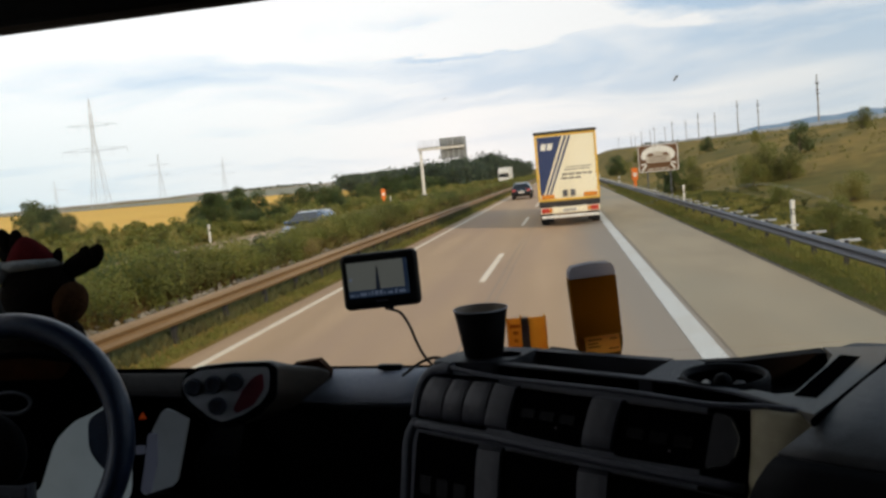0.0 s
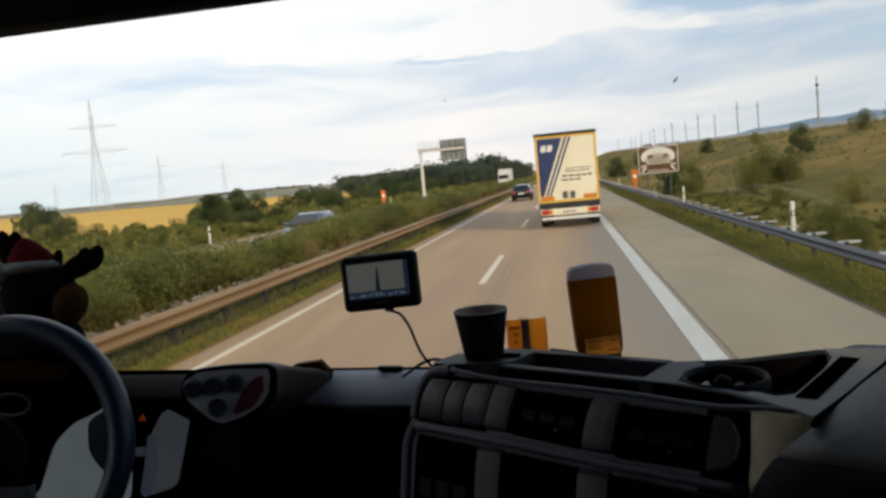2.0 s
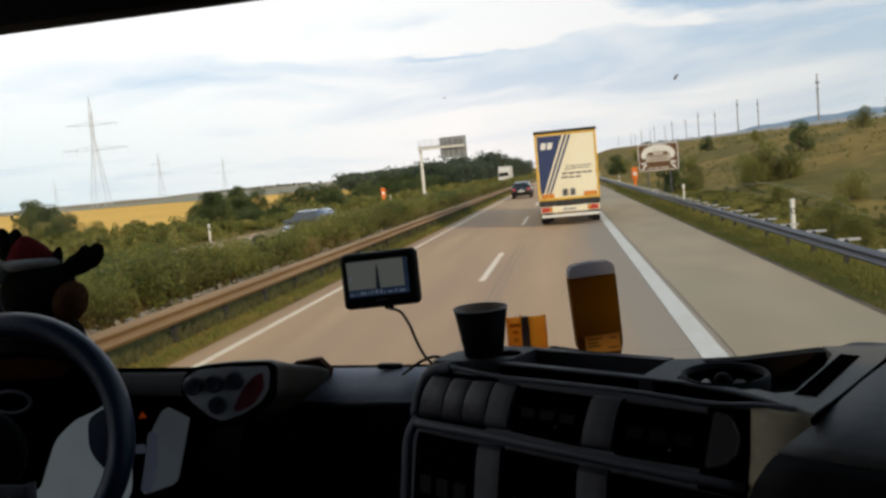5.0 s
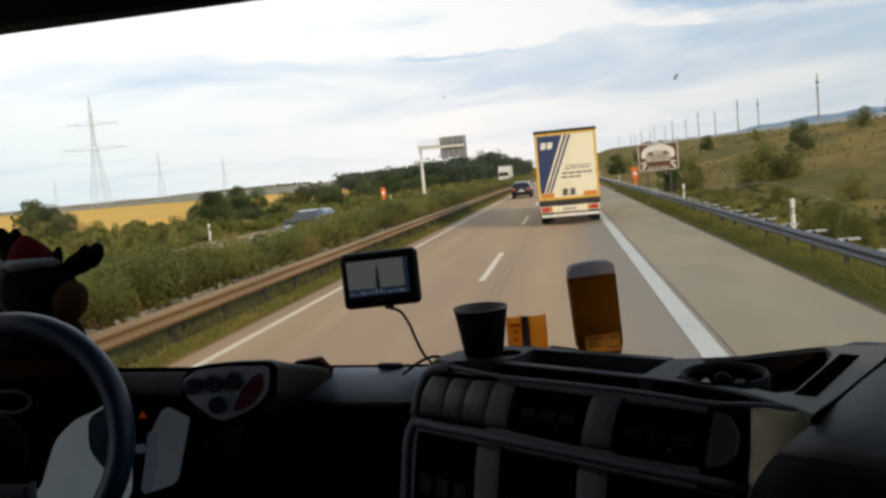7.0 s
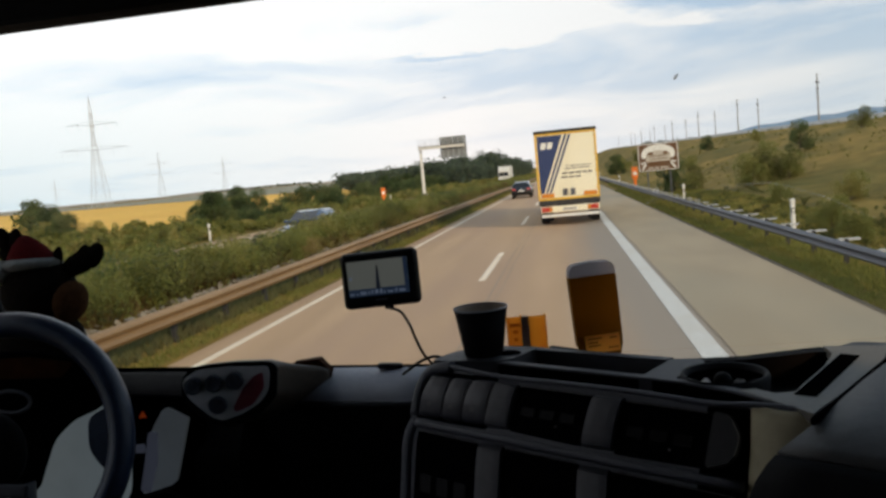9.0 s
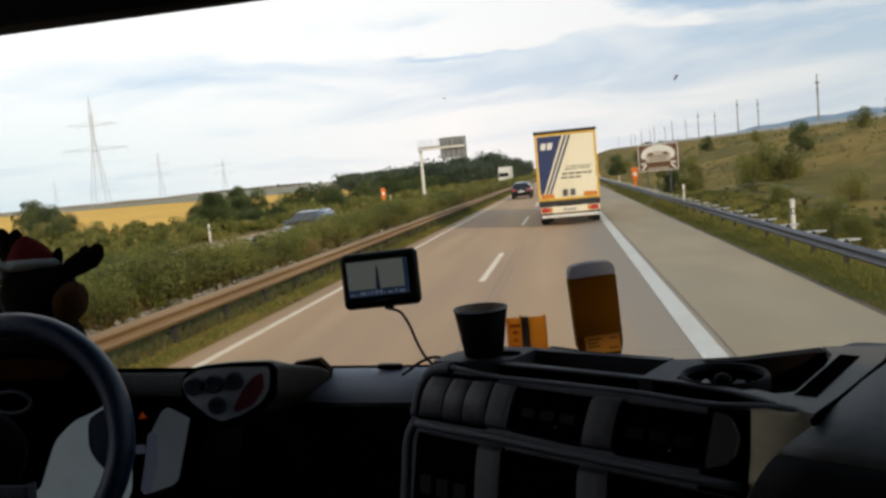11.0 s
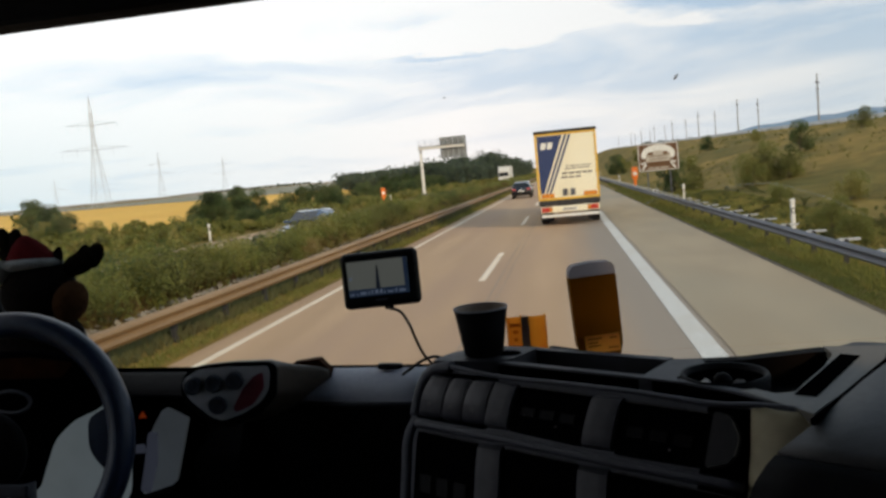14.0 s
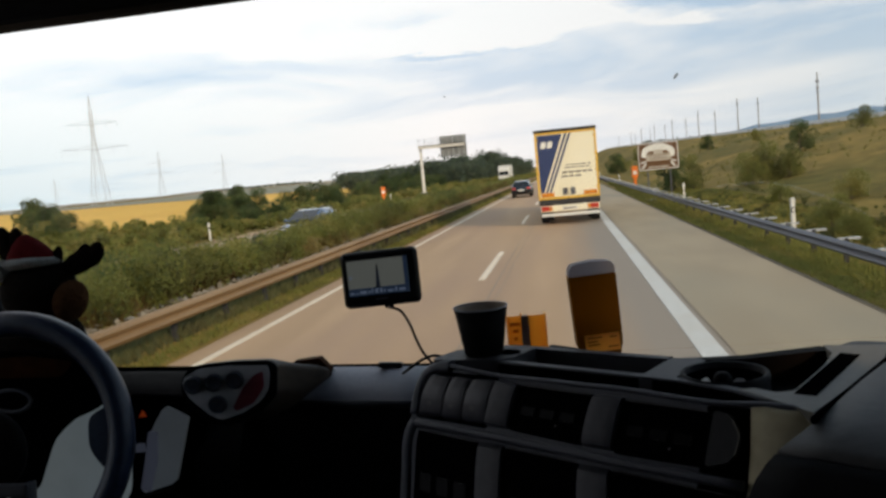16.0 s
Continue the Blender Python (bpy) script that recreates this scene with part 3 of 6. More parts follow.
def hedge(name, x0, x1, y0, y1, count, height, size, mat, label, category="shrubs", seed=1, gap=0.0, rich=1.0):
    """Leaves of a rough hedge of many shrubs; each shrub is a handful of rounded lumps on the ground."""
    r = np.random.default_rng(seed)
    cs = []
    for _ in range(count):
        y = y0 + (y1 - y0) * r.uniform() ** 1.5
        x = r.uniform(x0, x1)
        h = height * r.uniform(0.55, 1.1) * (1.0 + 0.40 * noise.noise((y * 0.11, x * 0.2, seed)))
        if noise.noise((x * 0.05, y * 0.03, seed)) < gap - 0.35:
            continue
        z = land(x, y)
        w = h * r.uniform(0.55, 0.9)
        k = int(rich * (640 if y < 30 else 380) * (h / 1.2) ** 1.2) if y < 60 else int(rich * 80 * (h / 1.2) ** 1.2)
        n = r.integers(4, 8)
        lumps = np.stack([x + r.normal(size=n) * w * 0.42, y + r.normal(size=n) * w * 0.42, z + h * r.uniform(0.18, 0.80, n), h * r.uniform(0.16, 0.30, n)], 1)
        p = crown_points(k, r, lumps)
        p[:, 2] = np.maximum(p[:, 2], z + 0.02)
        cs.append(leaf_quads(p, size * (0.7 + y / 75), r))
    me = quads_mesh(name, np.concatenate(cs), mat)
    return stuff(name, me, label, category)


hedge("median_shrubs", -10.2, -8.6, 2, 260, 2100, 1.24, 0.034, SHRUB_LEAF, "olive-green shrubs crowded behind the median guard rail", seed=11, gap=-1.0, rich=0.85)
hedge("median_brush", -10.2, -8.6, 2, 120, 190, 1.20, 0.026, TREE_LEAF, "darker green shrubs among the median hedge", seed=18, gap=-1.0)
hedge("median_weeds", -9.2, -8.3, 2, 160, 420, 0.62, 0.026, DRY_LEAF, "dry brown weeds among the median shrubs", "weeds", seed=15)
hedge("roadside_shrubs", -34, -22.5, 20, 330, 1500, 1.3, 0.078, SHRUB_LEAF, "olive-green thicket beyond the opposite carriageway", seed=12, rich=0.7)
hedge("ditch_scrub", 8.0, 13.0, 14, 66, 300, 0.34, 0.022, DITCH_LEAF, "dark green scrub in the ditch behind the guard rail", "scrub", seed=17, gap=0.0, rich=2.2)
hedge("bank_weeds", 10, 41, 20, 190, 900, 0.30, 0.035, BLADE, "low olive tufts scattered over the dry bank", "weeds", seed=16, gap=0.05, rich=1.6)


def blades(name, areas, count, height, mat, label, seed):
    r = np.random.default_rng(seed)
    res = []
    for x0, x1, y0, y1, share in areas:
        n = int(count * share)
        x = r.uniform(x0, x1, n)
        y = y0 + (y1 - y0) * r.uniform(size=n) ** 1.7
        z = np.array([land(a, b) for a, b in zip(x, y)])
        h = height * r.uniform(0.4, 1.3, n) * (1 + y / 120)
        a = r.uniform(0, 2 * math.pi, n)
        w = 0.008 * (1 + y / 9)
        dx, dy = np.cos(a) * w, np.sin(a) * w
        lx, ly = r.normal(size=n) * h * 0.35, r.normal(size=n) * h * 0.35
        base = np.stack([x, y, z], 1)
        res.append(np.stack([base + np.stack([-dx, -dy, 0 * h], 1), base + np.stack([dx, dy, 0 * h], 1),
                             base + np.stack([lx + dx * 0.3, ly + dy * 0.3, h], 1), base + np.stack([lx - dx * 0.3, ly - dy * 0.3, h], 1)], 1))
    return stuff(name, quads_mesh(name, np.concatenate(res), mat), label, "grass")


blades("tall_verge_grass", [(4.85, 5.5, 5, 90, 1.0)], 12000, 0.13, BLADE, "taller straw-coloured grass under the guard rail", 22)
blades("median_grass", [(-7.7, -6.5, 4, 120, 1.0)], 26000, 0.16, MEDIAN_BLADE, "grey-olive grass on the median mound, darkened as shaded behind the rail", 23)
blades("median_tall_weeds", [(-10.2, -8.7, 4, 90, 1.0)], 2500, 0.7, GREEN_BLADE, "tall olive-green weeds grown through the median shrubs", 24)
blades("median_rust_weeds", [(-9.3, -8.6, 4, 120, 1.0)], 20000, 0.36, RUST_BLADE, "rust-brown dry weeds before the median shrubs", 25)
chips = np.random.default_rng(8)
sv, sf = [], []
for k in range(1000):
    x, y = chips.uniform(-8.85, -8.3), 4 + 120 * chips.uniform() ** 1.6
    r3 = chips.uniform(0.04, 0.13, 3) * (1, 1.2, 0.7)
    c, n0 = (x, y, land(x, y) + 0.06), len(sv)
    tilt = chips.uniform(-0.03, 0.03, (6, 3))
    for j, (ax, sg) in enumerate(((0, 1), (1, 1), (0, -1), (1, -1), (2, 1), (2, -1))):
        p = [c[i] + (r3[i] * sg if i == ax else 0) + tilt[j][i] for i in range(3)]
        sv.append(p)
    sf += [(n0 + i, n0 + (i + 1) % 4, n0 + 4) for i in range(4)] + [(n0 + (i + 1) % 4, n0 + i, n0 + 5) for i in range(4)]
stone_mesh = bpy.data.meshes.new("median_stones")
stone_mesh.from_pydata(sv, [], sf)
stone_mesh.materials.append(material("pale_stone", (0.27, 0.25, 0.22), (0.17, 0.155, 0.13), 0.9, scale=3))
stuff("median_stones", stone_mesh, "pale broken stones along the foot of the median shrubs", "stones")
blades("verge_grass", [(4.3, 6.4, 5, 70, 0.6), (-6.5, -6.05, 4, 90, 0.12), (6.4, 12, 9, 80, 0.5)], 80000, 0.055, BLADE, "short olive verge grass", 21)


def tree_mesh(seed, height, width, leaves, size, lumps=16, low=0.12):
    """A trunk with limbs and a lumpy crown of small leaves."""
    r = np.random.default_rng(seed)
    bm = bmesh.new()
    trunk = [(0, 0, -0.3), (0.02 * height * r.normal(), 0.02 * height * r.normal(), height * 0.3), (0.03 * height * r.normal(), 0.03 * height * r.normal(), height * 0.75)]
    tube(bm, bend(trunk, 4), [height * (0.028 - 0.0024 * i) for i in range(9)], 7)
    spots = []
    for i in range(lumps):
        a = r.uniform(0, 2 * math.pi)
        t = r.uniform(low, 0.95)
        reach = width * 0.5 * r.uniform(0.25, 0.95) * (math.sin(math.pi * min(0.98, t * 0.8 + 0.18)) ** 0.6)
        c = (reach * math.cos(a), reach * math.sin(a), height * t)
        spots.append((*c, width * r.uniform(0.13, 0.25)))
        if i % 2 == 0:
            tube(bm, [(0, 0, height * t * 0.5), (c[0] * 0.6, c[1] * 0.6, height * t * 0.8), c], [height * 0.010, height * 0.007, height * 0.003], 5)
    pts = crown_points(leaves, r, spots)
    pts[:, 2] = np.maximum(pts[:, 2], 0.05 * height)
    return bm, leaf_quads(pts, size, r)


TREES = {}


def tree(kind, x, y, size, turn, label, group):
    seed, height, width, leaves, leaf, lumps, low, mat = KINDS[kind]
    m = pose(x, y, land(x, y), 0, 0, turn) @ Matrix.Scale(size, 4)
    if kind not in TREES:
        bm, q = tree_mesh(seed, height, width, leaves, leaf, lumps, low)
        root = thing("tree" if height > 3.2 else "bush", Matrix.Identity(4), label, "tree" if height > 3.2 else "bush", group)
        part("trunk", bm, BARK, root)
        crown = new("crown", quads_mesh("crown", q, mat))
        crown.parent = root
        root.matrix_basis = m
        TREES[kind] = root
        return root
    src = TREES[kind]
    made = {}
    for o in (src, *src.children):
        made[o] = o.copy()
        scene.collection.objects.link(made[o])
        if o.parent:
            made[o].parent = made[src]
    made[src].matrix_basis = m
    return tagged(made[src], label, "", group)


KINDS = {"round": (31, 6.0, 5.4, 4600, 0.14, 30, 0.12, TREE_LEAF),
         "broad": (33, 5.0, 6.5, 4800, 0.14, 32, 0.08, TREE_LEAF), "bush": (34, 2.6, 3.4, 7000, 0.055, 22, 0.12, SHRUB_LEAF),
         "dark_bush": (35, 3.0, 3.2, 6000, 0.062, 20, 0.1, TREE_LEAF)}
# clumps of trees between the thicket and the wheat
pick = random.Random(5)
names = ["round", "broad", "dark_bush", "round", "broad"]
for i in range(40):
    y = 58 + 3.6 * i + pick.uniform(-2, 2)
    x = -26 - 0.04 * y + pick.uniform(-6, 3)
    tree(names[i % 5], x, y, (pick.uniform(0.28, 0.50) + 0.0012 * y) * (1.6 if i % 5 == 2 else 1.0), pick.uniform(0, 360), "dense dark-green tree in the roadside row", "roadside trees")
for x, y, s, k in ((-36, 50, 0.8, "dark_bush"), (-38, 53, 0.9, "dark_bush"), (-35, 48, 0.6, "bush"), (-41, 56, 0.5, "broad"), (-43, 58, 0.55, "round"), (-27, 54, 0.32, "broad"), (-28, 58, 0.36, "round"), (-26, 61, 0.34, "broad"), (-29, 66, 0.42, "round"), (-27, 70, 0.40, "broad"), (-33, 47, 0.72, "dark_bush"), (-34.5, 50, 0.7, "dark_bush"), (-35, 54, 0.5, "bush"), (-32, 68, 0.9, "dark_bush"), (-29, 64, 0.7, "bush"), (-36, 72, 0.3, "round"), (-39, 84, 0.45, "round")):
    tree(k, x, y, s, x * 37 % 360, "dark-green tree standing before the wheat field", "roadside trees")
# low bushes along the ditch
for x, y, s in ((9.0, 26.5, 0.36), (9.4, 30, 0.44), (13.8, 41, 0.5), (11.8, 46, 0.4)):
    tree("bush", x, y, s, x * 91 % 360, "low dark bush growing in the ditch", "ditch bushes")
# bushes on the bank
for x, y, s, k in ((9.9, 75, 1.05, "dark_bush"), (11.4, 73, 0.75, "bush"), (13.6, 60, 0.80, "bush"), (15.0, 61.5, 1.0, "bush"), (16.2, 60.5, 0.7, "bush"),
                   (22.3, 79, 0.92, "dark_bush"), (25.1, 143, 0.85, "dark_bush"), (31, 88, 0.75, "bush"), (20, 213, 1.1, "bush"), (12, 184, 1.5, "dark_bush"), (14, 190, 1.3, "bush"),
                   (17, 112, 0.7, "bush"), (28, 120, 0.6, "bush")):
    tree(k, x, y, s, x * 53 % 360, "olive-green bush on the grassy bank", "bushes on the bank")
for x, y, s, k in ((60, 150, 0.85, "broad"), (66, 158, 0.8, "round")):
    tree(k, x, y, s, x * 31 % 360, "dark-green tree standing past the railway", "trees past the railway")


def wood(name, spots, height, leaf, per, label, seed):
    """A far wood: crowns as clumps of large leaves on short stems."""
    r = np.random.default_rng(seed)
    res = []
    for x, y in spots:
        h, w = height * r.uniform(0.7, 1.2) * (1.35 if -50 < x < 0 and y > 300 else 1.0), height * r.uniform(0.35, 0.6)
        h *= 1 - 0.45 * smooth(0.09, 0.27, -x / y)
        lumps = [(x + r.normal() * w * 0.35, y + r.normal() * w * 0.35, land(x, y) + h * r.uniform(0.15, 0.85), w * r.uniform(0.35, 0.6)) for _ in range(9)]
        res.append(leaf_quads(crown_points(per, r, lumps), leaf, r))
    return stuff(name, quads_mesh(name, np.concatenate(res), WOOD_LEAF), label, "wood")


r = np.random.default_rng(3)
wood("wood", [(-26 - r.uniform() ** 1.3 * (0.29 * y - 26), y) for y in r.uniform(215, 640, 560)] + [(-25 - r.uniform() * 22, y) for y in r.uniform(300, 640, 160)], 8.0, 0.42, 240, "dark mixed wood on the rise beyond the carriageway", 4)
wood("far_wood", [(r.uniform(70, 420), y) for y in r.uniform(700, 1100, 200)], 6.5, 1.1, 60, "dark tree belt on the horizon behind the railway", 5)
wood("field_trees", [(-x, 760 + 0.35 * x + r.normal() * 30) for x in np.concatenate([r.uniform(270, 420, 40), r.uniform(520, 560, 20), r.uniform(640, 800, 50)])], 4.2, 0.8, 50, "thin rows of far trees between the fields", 8)


def ridge(name, x0, x1, y, peak, mat, label, seed, width=500):
    """A long low hill far away."""
    n = 60
    bm = bmesh.new()
    rows = []
    for j, (dy, k) in enumerate(((-width, 0.0), (-width * 0.5, 0.55), (0, 1.0), (width * 0.6, 0.3), (width, 0.0))):
        row = []
        for i in range(n + 1):
            t = i / n
            env = math.sin(math.pi * t) ** 0.7
            h = peak * env * (0.75 + 0.45 * noise.noise((t * 4, seed, 0)) + 0.08 * noise.noise((t * 22, seed, 1)))
            row.append(bm.verts.new((x0 + (x1 - x0) * t, y + dy, h * k - 4)))
        rows.append(row)
    for a, b in zip(rows, rows[1:]):
        for i in range(n):
            bm.faces.new((a[i], a[i + 1], b[i + 1], b[i]))
    return tagged(link_mesh(name, bm, mat, smooth=True), label, "hill", kind="structure")


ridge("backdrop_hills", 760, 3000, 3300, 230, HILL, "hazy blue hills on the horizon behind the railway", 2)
ridge("backdrop_ridge", 150, 1700, 2300, 120, HILL, "low wooded ridge coloured blue-grey by haze", 6)
ridge("backdrop_slope", -3200, 100, 2700, 48, FAR_FIELD, "low pale ridge of fields across the plain", 9)

# ---- railway on the bank ----
bm = bmesh.new()
ys = steps((40, 700, 44))
for a, b in zip(ys, ys[1:]):
    za, zb = land(44, a), land(44, b)
    vs = [bm.verts.new(v) for v in ((42.5, a, za), (42.9, a, za + 0.65), (51, a, za + 0.65), (51.5, a, za), (42.5, b, zb), (42.9, b, zb + 0.65), (51, b, zb + 0.65), (51.5, b, zb))]
    for i, j in ((0, 1), (1, 2), (2, 3)):
        bm.faces.new((vs[i], vs[j], vs[j + 4], vs[i + 4]))
tagged(link_mesh("railway_bed", bm, BALLAST), "pale stone railway bed along the top of the bank", "railway", kind="structure")
mast0 = None
for i, (x, y, h) in enumerate([(43.6, 98, 7.6), (50.6, 118, 8.2), (43.6, 143, 8.2), (50.6, 166, 7.6), (43.6, 205, 8.4), (50.6, 214, 8.0), (43.6, 262, 8.2), (50.6, 272, 8.0),
                               (43.6, 322, 8.2), (50.6, 334, 8.0), (43.6, 384, 8.2), (43.6, 446, 8.2), (50.6, 400, 8.0), (50.6, 466, 8.0), (43.6, 510, 8.2), (50.6, 560, 8.2), (43.6, 620, 8.2)]):
    m = pose(x, y, land(44, y) + 0.5)
    if mast0 is None:
        mast0 = thing("catenary_mast", m, "slender concrete mast without wires beside the railway", "mast", "railway masts")
        part("pole", tube(bmesh.new(), [(0, 0, -0.3), (0, 0, 4), (0, 0, 8.2)], [0.16, 0.13, 0.10], 8), POLE_CONCRETE, mast0)
        part("bracket", boxed((-0.3, -0.12, 6.6), (0.3, 0.12, 6.85), 0.02), DARK_STEEL, mast0)
        part("bracket", boxed((-0.26, -0.1, 4.9), (0.26, 0.1, 5.05), 0.02), DARK_STEEL, mast0)
    else:
        copy_thing(mast0, m)


# ---- pylons ----
def pylon(x, y, h, turn, arms, label):
    root = thing("power_pylon", pose(x, y, land(x, y) - 0.5, 0, 0, turn), label, "pylon", "power pylons")
    r = 0.0019 * h

    def half(z):
        return h * (0.072 - 0.060 * min(1, z / (h * 0.62))) if z < h * 0.62 else h * 0.012
    zs = [0, 0.13, 0.25, 0.36, 0.46, 0.54, 0.62, 0.70, 0.78, 0.86]
    for sx, sy in ((1, 1), (1, -1), (-1, 1), (-1, -1)):
        part("leg", tube(bmesh.new(), [(sx * half(k * h), sy * half(k * h), k * h) for k in zs] + [(0, 0, h)], r, 5), LATTICE, root)
    bm = bmesh.new()
    for a, b in zip(zs, zs[1:]):
        for s in (1, -1):
            for flip in (1, -1):
                tube(bm, [(flip * half(a * h), s * half(a * h), a * h), (-flip * half(b * h), s * half(b * h), b * h)], r * 0.5, 4)
                tube(bm, [(s * half(a * h), flip * half(a * h), a * h), (s * half(b * h), -flip * half(b * h), b * h)], r * 0.5, 4)
    part("bracing", bm, LATTICE, root)
    for k, w in arms:
        for s in (1, -1):
            bm = bmesh.new()
            tip = (s * w * h, 0, k * h + 0.012 * h)
            for yy in (-1, 1):
                tube(bm, [(0, yy * h * 0.012, k * h), tip], r * 0.7, 4)
            tube(bm, [(0, 0, k * h + 0.038 * h), tip], r * 0.7, 4)
            for q in (0.3, 0.6, 0.85):
                tube(bm, [(s * w * h * q, 0, k * h + 0.01 * h), (s * w * h * (q - 0.12), 0, k * h + 0.04 * h * (1 - q))], r * 0.4, 4)
            arm = part("crossarm", bm, LATTICE, root)
            for q in (0.55, 1.0):
                part("insulator", tube(bmesh.new(), [(s * w * h * q, 0, k * h + 0.01 * h), (s * w * h * q, 0, k * h - 0.045 * h)], r * 0.55, 5), LATTICE, arm)
    return root


pylon(-190.5, 300, 46, 12, ((0.52, 0.29), (0.74, 0.22)), "tall grey steel lattice pylon in the fields")
pylon(-326, 600, 38, 12, ((0.52, 0.29), (0.74, 0.22)), "hazy grey lattice pylon far across the fields")
pylon(-450, 640, 26, 5, ((0.66, 0.30),), "short grey lattice pylon far across the fields")
pylon(-325, 720, 36, 12, ((0.52, 0.29), (0.74, 0.22)), "hazy grey lattice pylon far across the fields")

# ---- gantry with the back of a sign ----
g = thing("sign_gantry", pose(-21.8, 121, land(-21.8, 121)), "white steel gantry arm over the opposite carriageway", "sign gantry")
part("mast", boxed((-0.2, -0.2, -0.3), (0.2, 0.2, 7.6), 0.04), WHITE, g)
part("arm", boxed((-0.22, -0.95, 7.2), (7.0, -0.51, 7.65), 0.03), WHITE, g)
part("bracket", boxed((-0.18, -0.6, 7.25), (0.18, 0.0, 7.6), 0.02), WHITE, g)
part("base_plate", boxed((-0.5, -0.5, -0.1), (0.5, 0.5, 0.45), 0.03), POLE_CONCRETE, g)
for zz in (7.95, 8.3, 8.65):
    part("hand_rail", tube(bmesh.new(), [(-0.1, -1.05, zz), (7.2, -1.05, zz)], 0.025, 6), ZINC_TIP, g)
for k in range(8):
    part("rail_post", tube(bmesh.new(), [(-0.1 + 1.04 * k, -1.05, 7.5), (-0.1 + 1.04 * k, -1.05, 8.65)], 0.025, 6), ZINC_TIP, g)
part("walkway", boxed((-0.2, -1.1, 7.655), (7.2, -0.48, 7.70), 0.005), DARK_STEEL, g)
panel = part("sign_panel", boxed((3.2, -0.40, 5.7), (7.3, -0.32, 8.9), 0.03), SIGN_GREY, g, "dark grey back of a large road sign")
for xx in (3.6, 4.4, 5.25, 6.1, 6.9):
    part("stiffener", boxed((xx - 0.05, -0.50, 5.75), (xx + 0.05, -0.404, 8.85), 0.01), ZINC_TIP, panel, "pale steel stiffener")

# ---- brown sign by the verge ----
s = thing("tourist_sign", pose(6.4, 55, land(6.4, 55), 0, 0, -3), "brown tourist sign with a white picture of a large house", "road sign")
zb = 1.62 - land(6.4, 55)
part("panel", prism(bmesh.new(), rounded([(-1.33, zb), (1.33, zb), (1.33, zb + 1.86), (-1.33, zb + 1.86)], 0.12), 0.0, 0.05), BROWN, s)
bm = bmesh.new()
ring_o = rounded([(-1.31, zb + 0.02), (1.31, zb + 0.02), (1.31, zb + 1.84), (-1.31, zb + 1.84)], 0.12)
ring_i = rounded([(-1.26, zb + 0.07), (1.26, zb + 0.07), (1.26, zb + 1.79), (-1.26, zb + 1.79)], 0.10)
vo, vi = [bm.verts.new((a, -0.004, b)) for a, b in ring_o], [bm.verts.new((a, -0.004, b)) for a, b in ring_i]
for i in range(len(vo)):
    bm.faces.new((vo[i], vo[(i + 1) % len(vo)], vi[(i + 1) % len(vi)], vi[i]))
part("border", bm, WHITE, s)
cloud_bm = bmesh.new()
prism(cloud_bm, rounded([(-0.95, zb + 1.15), (-0.8, zb + 0.8), (0.8, zb + 0.8), (1.05, zb + 0.85), (1.02, zb + 1.3), (0.66, zb + 1.62), (0, zb + 1.72), (-0.66, zb + 1.62)], 0.1), -0.008, -0.003)
for i in range(15):
    a = radians(-12 + 204 * i / 14)
    cone(cloud_bm, 0.15, 0.15, 0.003, 0.007 + 0.0004 * (i % 3), pose(0.97 * math.cos(a), 0, zb + 1.12 + 0.52 * math.sin(a), 90), 14)
part("cloud", cloud_bm, WHITE, s, "white scalloped cloud of trees")
bm = bmesh.new()
prism(bm, [(-0.80, zb + 0.62), (0.80, zb + 0.62), (0.80, zb + 1.06), (0.60, zb + 1.30), (0.28, zb + 1.30), (0.22, zb + 1.36), (-0.22, zb + 1.36), (-0.28, zb + 1.30), (-0.60, zb + 1.30), (-0.80, zb + 1.06)], -0.014, -0.009)
facade = part("facade", bm, material("sign_tan", (0.47, 0.42, 0.36), (0.52, 0.47, 0.40), rough=0.6, scale=6), s, "pale grey house front")
bm = bmesh.new()
for i in range(8):
    for zz in (zb + 0.72, zb + 0.93):
        box(bm, (-0.58 + 0.148 * i, -0.018, zz), (-0.51 + 0.148 * i, -0.0145, zz + 0.13))
for sx in (-1, 1):
    pts = [(sx * 0.30, zb + 1.10), (sx * 0.76, zb + 1.08), (sx * 0.58, zb + 1.27), (sx * 0.34, zb + 1.27)]
    prism(bm, pts if sx > 0 else pts[::-1], -0.018, -0.0145)
part("picture_windows", bm, BROWN, facade, "brown window marks")
for sx in (-1, 1):
    bm = bmesh.new()
    pts = [(sx * 1.16, zb + 0.14), (sx * 1.02, zb + 0.14), (sx * 0.76, zb + 0.44), (sx * 0.86, zb + 0.52)]
    prism(bm, pts if sx > 0 else pts[::-1], -0.008, -0.003)
    pts = [(sx * 1.15, zb + 0.46), (sx * 0.80, zb + 0.56), (sx * 0.84, zb + 0.64), (sx * 1.15, zb + 0.58)]
    prism(bm, pts if sx > 0 else pts[::-1], -0.008, -0.003)
    part("garden_path", bm, WHITE, s, "white garden path")
bm = bmesh.new()
for a, b in ((-0.70, -0.35), (-0.28, 0.05), (0.12, 0.66)):
    box(bm, (a, -0.008, zb + 0.15), (b, -0.004, zb + 0.25))
part("lettering", bm, facade.data.materials[0], s, "bars of pale lettering")
for xx in (-0.75, 0.75):
    part("post", tube(bmesh.new(), [(xx, 0.1, -0.4), (xx, 0.1, zb + 1.7)], 0.045, 8), ZINC_BLUE, s)


